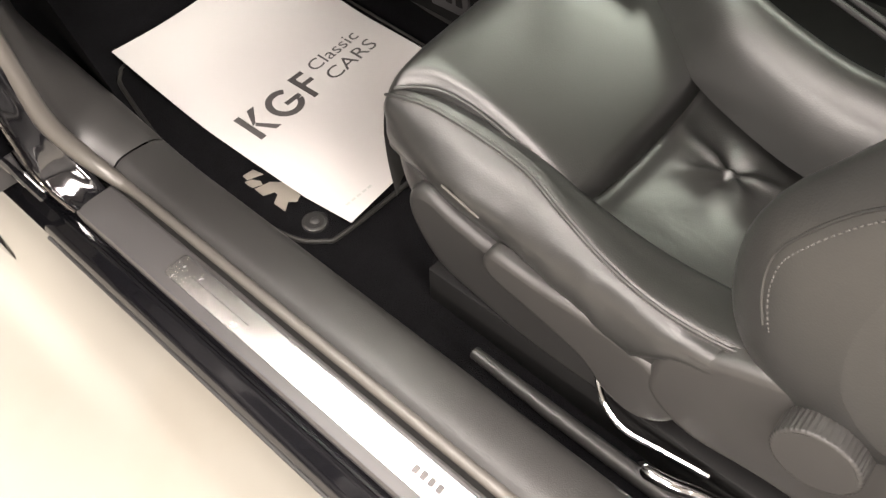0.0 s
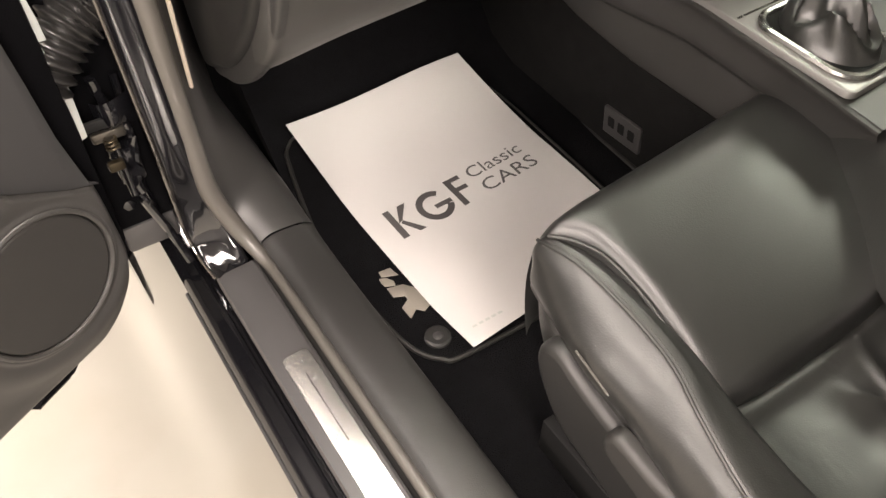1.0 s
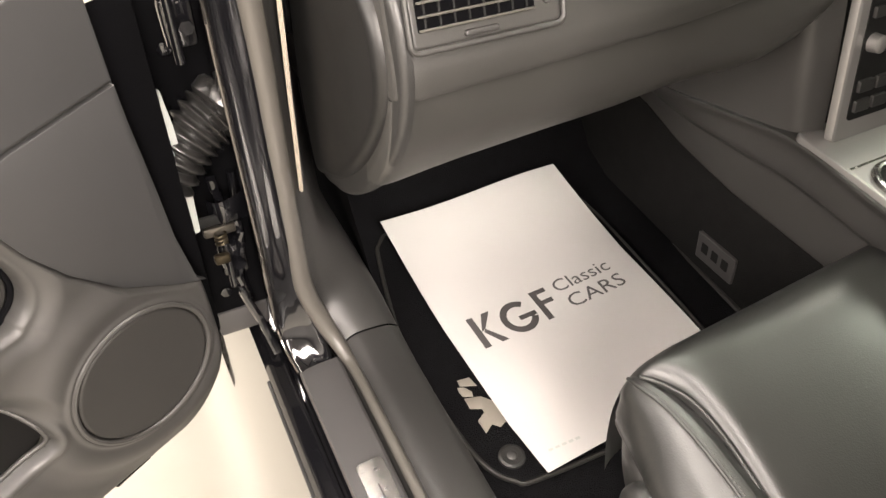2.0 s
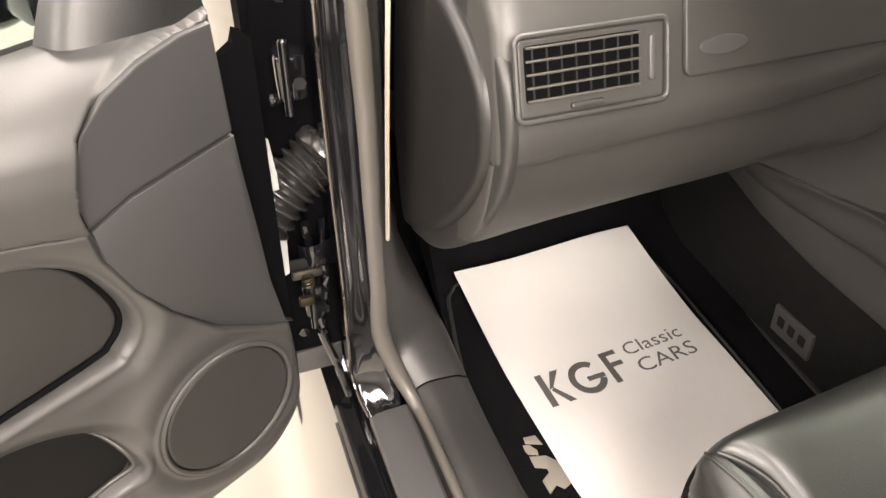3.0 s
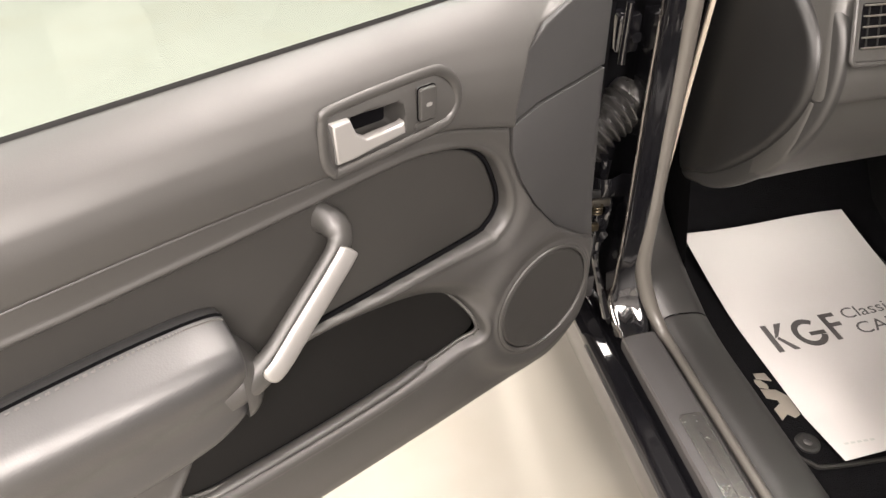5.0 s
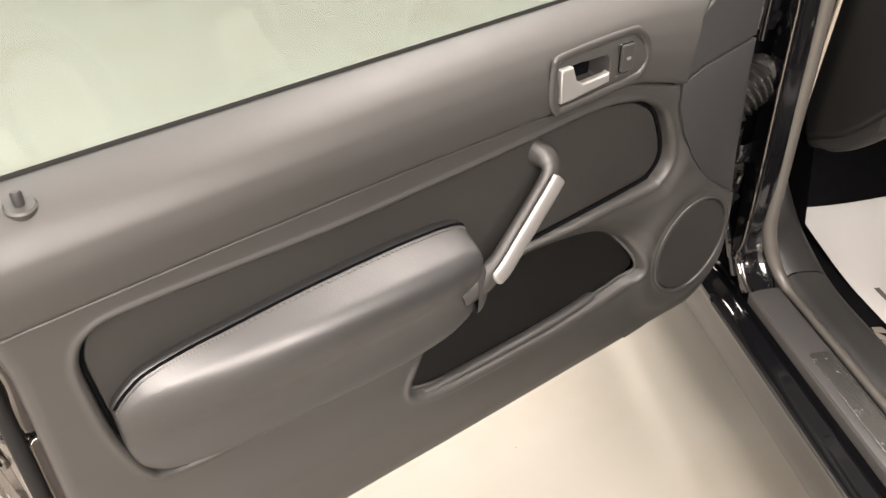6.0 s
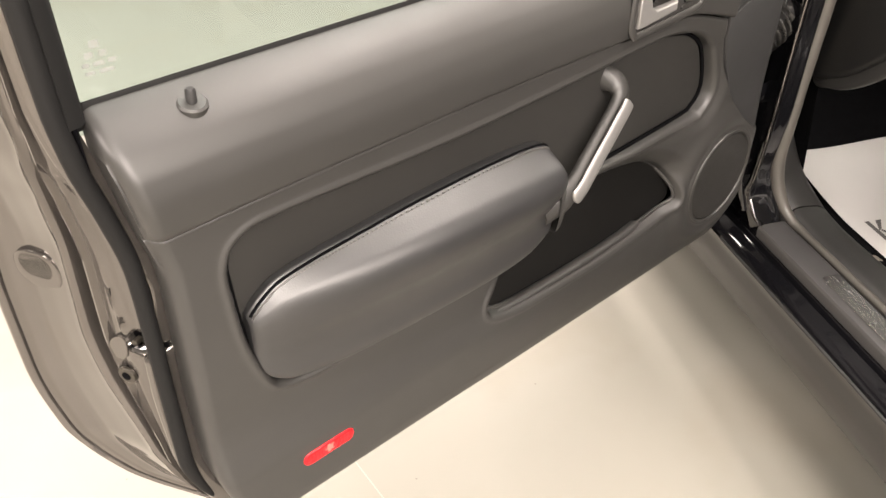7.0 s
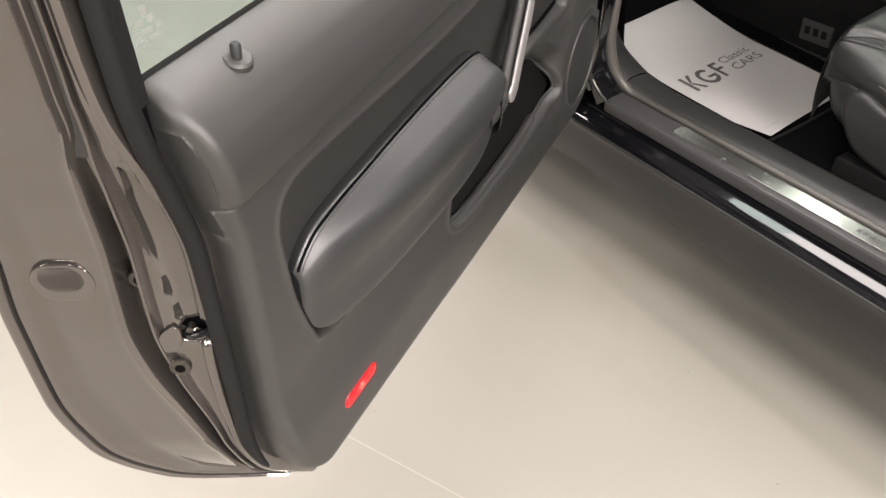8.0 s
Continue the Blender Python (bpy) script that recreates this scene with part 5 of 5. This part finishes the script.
part("front_pad", front_pad(), M_LEATHER, seat, "smooth black leather front pad", angle=80)
ridge = [(0.314, -0.308, 0.545), (0.305, -0.316, 0.565), (0.303, -0.332, 0.573), (0.312, -0.38, 0.577), (0.313, -0.45, 0.575), (0.307, -0.52, 0.571), (0.288, -0.578, 0.567), (0.270, -0.64, 0.562), (0.258, -0.70, 0.560), (0.255, -0.76, 0.562), (0.262, -0.83, 0.566), (0.265, -0.90, 0.568)]
inner = [0.325, 0.320, 0.321, 0.336, 0.340, 0.338, 0.330, 0.324, 0.322, 0.324, 0.33, 0.33]
secs = []
for (x, y, z), xi in zip(ridge, inner):
    xo = x - float(interp(-y, [0.30, 0.33, 0.40, 0.45, 0.49, 0.55, 0.60, 0.70, 0.90], [0.002, 0.015, 0.046, 0.056, 0.056, 0.046, 0.036, 0.024, 0.024]))
    low = float(interp(-y, [0.30, 0.33, 0.41, 0.46, 0.51, 0.59, 0.65, 0.70, 0.73, 0.76, 0.90], [0.080, 0.080, 0.076, 0.074, 0.072, 0.076, 0.080, 0.084, 0.058, 0.036, 0.036]))
    w = x - xo
    secs.append([(xi + 0.004, y, z - 0.05), (xi, y, z - 0.012), (x + 0.45 * (xi - x), y, z - 0.001), (x + 0.006, y, z + 0.001), (x - 0.003 - 0.10 * w, y, z - 0.004), (x - 0.006 - 0.45 * w, y, z - 0.22 * low), (xo + 0.08 * w, y, z - 0.50 * low), (xo, y, z - 0.76 * low), (xo + 0.003, y, z - 0.95 * low), (xo + 0.007, y, z - 1.10 * low), (xo + 0.012 + 0.04 * float(step(y, -0.42, -0.34)), y, z - low - 0.06)])
bm = smooth_loft(secs, 4, 6)
for v in bm.verts:
    k = step(v.co.y, -0.50, -0.60) * (1 - step(v.co.y, -0.74, -0.84)) if v.co.x < 0.25 and v.co.z < 0.545 else 0
    v.co.x += 0.003 * float(k) * noise.noise(Vector((v.co.y * 55, v.co.z * 18, 1.7)))
part("side_bolster", bm, M_WORN, seat, "black leather side bolster with twin stitching", angle=80)
for off in (0.0, 0.008):
    line = spline([(x - 0.001 - off, y, z + 0.0012 - off * 0.28) for x, y, z in ridge[2:]], 22)
    bm = bmesh.new()
    for i in range(0, len(line) - 1, 2):
        tube([line[i], line[i + 1]], 0.0006, 5, bm=bm)
    tagged(part("stitching", bm, M_THREAD, seat), kind="stuff")
part("piping", tube(spline([(x - 0.005, y, z - 0.0012) for x, y, z in ridge[1:]], 6), 0.0022, 8), M_LEATHER, seat)
part("pad_seam", tube(spline([(0.306, -0.326, 0.575), (0.322, -0.352, 0.580), (0.333, -0.39, 0.582), (0.335, -0.45, 0.573), (0.327, -0.53, 0.557), (0.313, -0.585, 0.540)], 8), 0.0022, 8), M_LEATHER, seat)
far = [(0.785, -0.318, 0.580), (0.783, -0.340, 0.622), (0.776, -0.37, 0.644), (0.748, -0.43, 0.655), (0.708, -0.50, 0.658), (0.652, -0.58, 0.654), (0.622, -0.66, 0.648), (0.602, -0.74, 0.645), (0.598, -0.82, 0.65), (0.60, -0.90, 0.655)]
part("far_bolster", smooth_loft([[(x - 0.088, y, z - 0.100), (x - 0.082, y, z - 0.062), (x - 0.066, y, z - 0.026), (x - 0.042, y, z - 0.004), (x - 0.022, y, z + 0.001), (x - 0.004, y, z - 0.010), (x + 0.006, y, z - 0.05), (x + 0.008, y, z - 0.16)] for x, y, z in far], 4, 5), M_LEATHER, seat, "black leather far bolster", angle=80)


def centre():
    nu, nv = 90, 80
    bm = bmesh.new()
    rows = []
    for j in range(nv):
        y = -0.574 - 0.30 * j / (nv - 1)
        row = []
        for i in range(nu):
            x = 0.30 + 0.33 * i / (nu - 1)
            z = 0.538 - 0.022 * math.sin(math.pi * min(1, (x - 0.30) / 0.33)) + 0.02 * max(0, (-0.80 - y) / 0.07)
            dx, dy = x - 0.500, y + 0.674
            d = math.hypot(dx, dy)
            a = math.atan2(dy, dx)
            z -= 0.010 * math.exp(-(d / 0.020) ** 2)
            z += (0.0022 * math.cos(3 * a + 0.6) + 0.0012 * math.cos(5 * a)) * math.exp(-((d - 0.05) / 0.045) ** 2)
            for ux, uy, far in ((0.28, 0.96, 0.085), (0.06, -1.0, 0.075), (-0.75, -0.66, 0.05), (-0.60, 0.80, 0.05)):
                along, across = dx * ux + dy * uy, dx * uy - dy * ux
                if along > 0:
                    z += 0.0065 * math.exp(-(across / (0.004 + 0.10 * along)) ** 2) * math.exp(-(along / far) ** 2)
            z += 0.005 * noise.noise(Vector((x * 12, y * 12, 0.3)))
            z += 0.006 * math.exp(-((y + 0.590) / 0.012) ** 2)
            row.append(bm.verts.new((x, y, z)))
        rows.append(row)
    for a, b in zip(rows, rows[1:]):
        for i in range(nu - 1):
            bm.faces.new((a[i], a[i + 1], b[i + 1], b[i]))
    return bm


part("centre_panel", centre(), M_WORN, seat, "creased black leather centre panel with a dimple", angle=80)
part("dimple_button", tube([(0.500, -0.674, 0.498), (0.500, -0.674, 0.5095)], 0.0035, 12), M_LEATHER, seat)
# backrest
back = []
for x, yo, w in ((0.225, -0.045, 0.6), (0.235, -0.020, 0.85), (0.262, -0.005, 1.0), (0.292, -0.015, 1.0), (0.318, -0.06, 0.95), (0.345, -0.09, 0.9), (0.47, -0.10, 0.9), (0.58, -0.085, 0.9), (0.62, -0.01, 0.95), (0.66, 0.015, 1), (0.70, 0.0, 0.9), (0.715, -0.03, 0.7)):
    prof = []
    for y, z in ((-0.86, 0.53), (-0.80, 0.56), (-0.768, 0.60), (-0.750, 0.67), (-0.757, 0.735), (-0.79, 0.80), (-0.84, 0.90), (-0.87, 1.02), (-0.91, 1.12), (-0.97, 1.14), (-1.02, 1.10), (-1.00, 0.9), (-0.96, 0.65), (-0.92, 0.55)):
        cy, cz = -0.90, 0.83
        prof.append((x, cy + (y - cy) * w + yo, cz + (z - cz) * (0.5 + 0.5 * w)))
    back.append(prof)
backrest = part("backrest", smooth_loft(back, 3, 4, closed=True, caps=True), M_LEATHER, seat, "black leather seat backrest with deep bolster", angle=80)
edge = laid(backrest.data, spline([(0.1, -0.800, 0.640), (0.1, -0.786, 0.675), (0.1, -0.782, 0.712), (0.1, -0.793, 0.746), (0.1, -0.812, 0.782), (0.1, -0.832, 0.808), (0.1, -0.855, 0.83)], 14), (1, 0, 0), 0.0)
part("backrest_seam", tube(edge, 0.0016, 6), M_LEATHER, seat)
stitches("backrest_stitching", laid(backrest.data, [(0.1, q.y - 0.007, q.z - 0.003) for q in edge], (1, 0, 0), 0.0004), 0.0008, seat)
# plastic side valance, lever, recliner cover and knob: plates on the outer side
SX = Matrix(((0, 0, -1, 0), (1, 0, 0, 0), (0, 1, 0, 0), (0, 0, 0, 1)))


def on_side(x):
    return Matrix.Translation((x, 0, 0)) @ SX


val = [(-0.400, 0.500), (-0.390, 0.471), (-0.402, 0.434), (-0.443, 0.388), (-0.508, 0.369), (-0.588, 0.353), (-0.694, 0.353), (-0.758, 0.374), (-0.779, 0.417), (-0.737, 0.459), (-0.641, 0.468), (-0.546, 0.480), (-0.470, 0.494), (-0.428, 0.508)]
part("side_valance", plate(ring2(val, 5), 0.022, 0.012, on_side(0.270), 4), M_TRIM_LOW, seat, "dark plastic seat side cover")
front = [(0.60, -0.318), (0.40, -0.316), (0.335, -0.320), (0.306, -0.328), (0.290, -0.345), (0.277, -0.366), (0.268, -0.388), (0.264, -0.408)]
part("front_cover", smooth_loft([[(x + dx, y - dy, z) for x, y in front] for z, dx, dy in ((0.506, 0.012, 0.006), (0.499, 0.003, 0.001), (0.475, 0.000, 0.0), (0.445, 0.002, 0.008), (0.415, 0.008, 0.024), (0.385, 0.022, 0.055))], 4, 4), M_TRIM_LOW, seat, "dark plastic cover under the seat front", angle=70)
lev = [(-0.515, 0.470), (-0.520, 0.490), (-0.535, 0.499), (-0.585, 0.496), (-0.640, 0.497), (-0.699, 0.494), (-0.752, 0.478), (-0.777, 0.443), (-0.772, 0.407), (-0.741, 0.378), (-0.698, 0.382), (-0.655, 0.418), (-0.587, 0.438), (-0.530, 0.452)]
part("height_lever", plate(ring2(lev, 5), 0.020, 0.010, on_side(0.256), 4), M_TRIM, seat, "long dark plastic height lever")
rec = [(-0.738, 0.445), (-0.731, 0.490), (-0.737, 0.528), (-0.757, 0.544), (-0.810, 0.573), (-0.870, 0.594), (-0.960, 0.600), (-1.005, 0.560), (-1.005, 0.480), (-0.950, 0.432), (-0.870, 0.424), (-0.790, 0.414)]
part("recliner_cover", plate(ring2(rec, 5), 0.024, 0.012, on_side(0.258), 4), M_TRIM, seat, "grey plastic recliner cover")
kc = Vector((0.215, -0.890, 0.553))
knob = [(kc.y + 0.038 * (1 + 0.012 * math.cos(48 * a)) * math.cos(a), kc.z + 0.038 * (1 + 0.012 * math.cos(48 * a)) * math.sin(a)) for a in (2 * math.pi * k / 192 for k in range(192))]
part("recliner_knob", plate(knob, 0.030, 0.006, on_side(0.236), 3), M_TRIM, seat, "round ribbed recliner knob")
part("seat_tag", plate([(-0.497, 0.5185), (-0.495, 0.5155), (-0.442, 0.5300), (-0.442, 0.5330)], 0.0025, 0.0005, on_side(0.2560)), M_SEAL, seat, "small light tag on the seat side")
part("seat_base", box((0.290, -1.0, 0.36), (0.66, -0.43, 0.50), 0.02), M_DARK, seat)
for sx in (0.27, 0.62):
    part("seat_rail", box((sx - 0.02, -1.15, 0.262), (sx + 0.02, -0.42, 0.36), 0.004), M_DARK, seat, "dark steel seat rail")
part("rail_cover", tube([(0.200, -0.54, 0.345), (0.197, -0.66, 0.345), (0.197, -0.80, 0.345), (0.2, -1.0, 0.34)], [0.008, 0.011, 0.011, 0.011], 10), M_TRIM_LOW, seat, "dark rail cover beside the sill")
part("spring_bar", tube(spline([(0.250, -0.68, 0.385), (0.236, -0.70, 0.370), (0.226, -0.735, 0.362), (0.232, -0.78, 0.360), (0.240, -0.835, 0.360)], 6), 0.004, 8), M_CHROME, seat, "bright spring bar under the seat")
part("belt_bar", tube(spline([(0.205, -0.775, 0.352), (0.200, -0.785, 0.362), (0.203, -0.81, 0.366), (0.218, -0.86, 0.362), (0.23, -1.0, 0.355)], 6), 0.0085, 10), M_CHROME, seat, "bright belt anchor bar")

# ---- mat and paper ----
floor_mat = thing("floor_mat", "black carpet footwell mat with bound edge and metal emblem", "floor mat")
MAT = [(0.205, 0.20), (0.176, 0.06), (0.172, -0.04), (0.178, -0.15), (0.190, -0.215), (0.215, -0.250), (0.25, -0.262), (0.45, -0.265), (0.60, -0.255), (0.625, -0.22), (0.63, 0.0), (0.62, 0.22), (0.55, 0.27), (0.28, 0.27), (0.225, 0.25)]
mo = ring2(MAT, 6)
bm = plate(mo, 0.007, 0.003, Matrix.Identity(4))
for v in bm.verts:
    v.co.z += floor_z(v.co.y) + 0.001
part("mat_surface", bm, M_CARPET, floor_mat, "black mat carpet")
part("mat_binding", tube([(a, b, floor_z(b) + 0.006) for a, b in mo + mo[:1]], 0.004, 8, caps=False), M_CLOTH, floor_mat, "black bound edge")
part("mat_fixing", tube([(0.229, -0.218, floor_z(-0.218) + 0.006), (0.229, -0.218, floor_z(-0.218) + 0.011), (0.229, -0.218, floor_z(-0.218) + 0.0125)], [0.0195, 0.019, 0.015], 28), M_TRIM_LOW, floor_mat, "round grey mat fixing")
part("mat_fixing_centre", tube([(0.229, -0.218, floor_z(-0.218) + 0.012), (0.229, -0.218, floor_z(-0.218) + 0.014)], [0.008, 0.005], 16), M_SCUFF, floor_mat)
em = Matrix.Translation((0, 0, floor_z(-0.115) + 0.0075)) @ Matrix(((1, 0, 0, 0), (0, 1, 0, 0), (0, 0.05, 1, 0.00575), (0, 0, 0, 1)))
for o in ([(0.217, -0.073), (0.236, -0.075), (0.240, -0.093), (0.216, -0.084)], [(0.211, -0.085), (0.221, -0.088), (0.228, -0.100), (0.226, -0.108), (0.212, -0.102), (0.210, -0.093)],
          [(0.212, -0.106), (0.236, -0.112), (0.250, -0.128), (0.250, -0.165), (0.238, -0.170), (0.229, -0.161), (0.214, -0.171), (0.213, -0.148), (0.228, -0.139), (0.228, -0.132), (0.212, -0.125)]):
    part("emblem_bar", plate(o, 0.002, 0.0005, em), M_EMBLEM, floor_mat, "pale metal emblem bar")

NL, NR, FL, FR = Vector((0.255, -0.269, 0)), Vector((0.620, -0.238, 0)), Vector((0.241, 0.253, 0)), Vector((0.596, 0.270, 0))


def on_paper(u, v, lift=0.0):
    """A point of the sheet; u across and v up, both 0 to 1."""
    p = NL.lerp(NR, u).lerp(FL.lerp(FR, u), v)
    p.x += 0.010 * math.sin(math.pi * v) * (0.5 - u) * -1.2 - 0.012 * (v ** 3) * (1 - u)
    curl = 0.040 * max(0, v - 0.55) ** 1.5 / 0.45 ** 1.5 + 0.014 * max(0, 0.18 - v) / 0.18 * (0.4 + 0.6 * (1 - u)) + 0.0025 * math.sin(6 * u + 3 * v) * (0.4 + v)
    p.z = floor_z(p.y) + 0.0125 + curl + lift
    return p


paper = thing("paper_mat", "white printed paper protector lying on the floor mat", "paper mat")
part("sheet", loft([[on_paper(i / 40, j / 50) for i in range(41)] for j in range(51)]), M_PAPER, paper, "white paper with grey print", angle=80)
PW, PH = 0.369, 0.502


def print_shape(outline, name="print_bar"):
    """Flat ink on the sheet; the outline is in metres across and up from its lower corner."""
    bm = bmesh.new()
    f = bm.faces.new([bm.verts.new((a, b, 0)) for a, b in outline])
    bmesh.ops.triangulate(bm, faces=[f])
    bmesh.ops.subdivide_edges(bm, edges=list(bm.edges), cuts=1)
    for v in bm.verts:
        v.co = on_paper(v.co.x / PW, v.co.y / PH, 0.0006)
    return part(name, bm, M_INK, paper, smooth=False)


def print_word(text, a, b, wide, high):
    cu = bpy.data.curves.new("word", "FONT")
    cu.body, cu.size = text, 0.04
    cu.resolution_u = 3
    ob = new("word", cu)
    me = ob.to_mesh()
    bm = bmesh.new()
    bm.from_mesh(me)
    ob.to_mesh_clear()
    bpy.data.objects.remove(ob)
    bpy.data.curves.remove(cu)
    x0, x1 = min(v.co.x for v in bm.verts), max(v.co.x for v in bm.verts)
    y0, y1 = min(v.co.y for v in bm.verts), max(v.co.y for v in bm.verts)
    for v in bm.verts:
        v.co = on_paper((a + (v.co.x - x0) / (x1 - x0) * wide) / PW, (b + (v.co.y - y0) / (y1 - y0) * high) / PH, 0.0006)
    part("printed_word", bm, M_INK, paper, smooth=False)


# bold mark drawn as plain bars, wedges and an open ring
H0, H1 = 0.2155, 0.2780
print_shape([(0.0400, H0), (0.0515, H0), (0.0515, H1), (0.0400, H1)])
print_shape([(0.0515, 0.2455), (0.0685, H1), (0.0835, H1), (0.0600, 0.2490)])
print_shape([(0.0545, 0.2440), (0.0600, 0.2490), (0.0840, H0), (0.0715, H0)])
for k in range(29):
    a0, a1 = radians(50 + 10 * k), radians(60.5 + 10 * k)
    ring = [(0.1225 + r * cx, 0.2465 + r * 1.0 * cy) for r, cx, cy in ((0.0320, math.cos(a0), math.sin(a0)), (0.0320, math.cos(a1), math.sin(a1)), (0.0205, math.cos(a1), math.sin(a1)), (0.0205, math.cos(a0), math.sin(a0)))]
    print_shape(ring, "ring_print")
print_shape([(0.1210, 0.2385), (0.1530, 0.2385), (0.1530, 0.2475), (0.1210, 0.2475)])
print_shape([(0.1625, 0.2190), (0.1735, 0.2190), (0.1735, 0.2815), (0.1625, 0.2815)])
print_shape([(0.1735, 0.2725), (0.1930, 0.2725), (0.1930, 0.2815), (0.1735, 0.2815)])
print_shape([(0.1735, 0.2495), (0.1940, 0.2495), (0.1940, 0.2585), (0.1735, 0.2585)])
print_word("Classic", 0.2090, 0.2605, 0.1120, 0.0250)
print_word("CARS", 0.2140, 0.2215, 0.1120, 0.0270)
for k in range(5):
    print_shape([(0.0215 + 0.011 * k, 0.0255 - 0.001 * k), (0.0290 + 0.011 * k, 0.0250 - 0.001 * k), (0.0290 + 0.011 * k, 0.0290 - 0.001 * k), (0.0215 + 0.011 * k, 0.0295 - 0.001 * k)], "faint_bar").data.materials[0] = M_FAINT
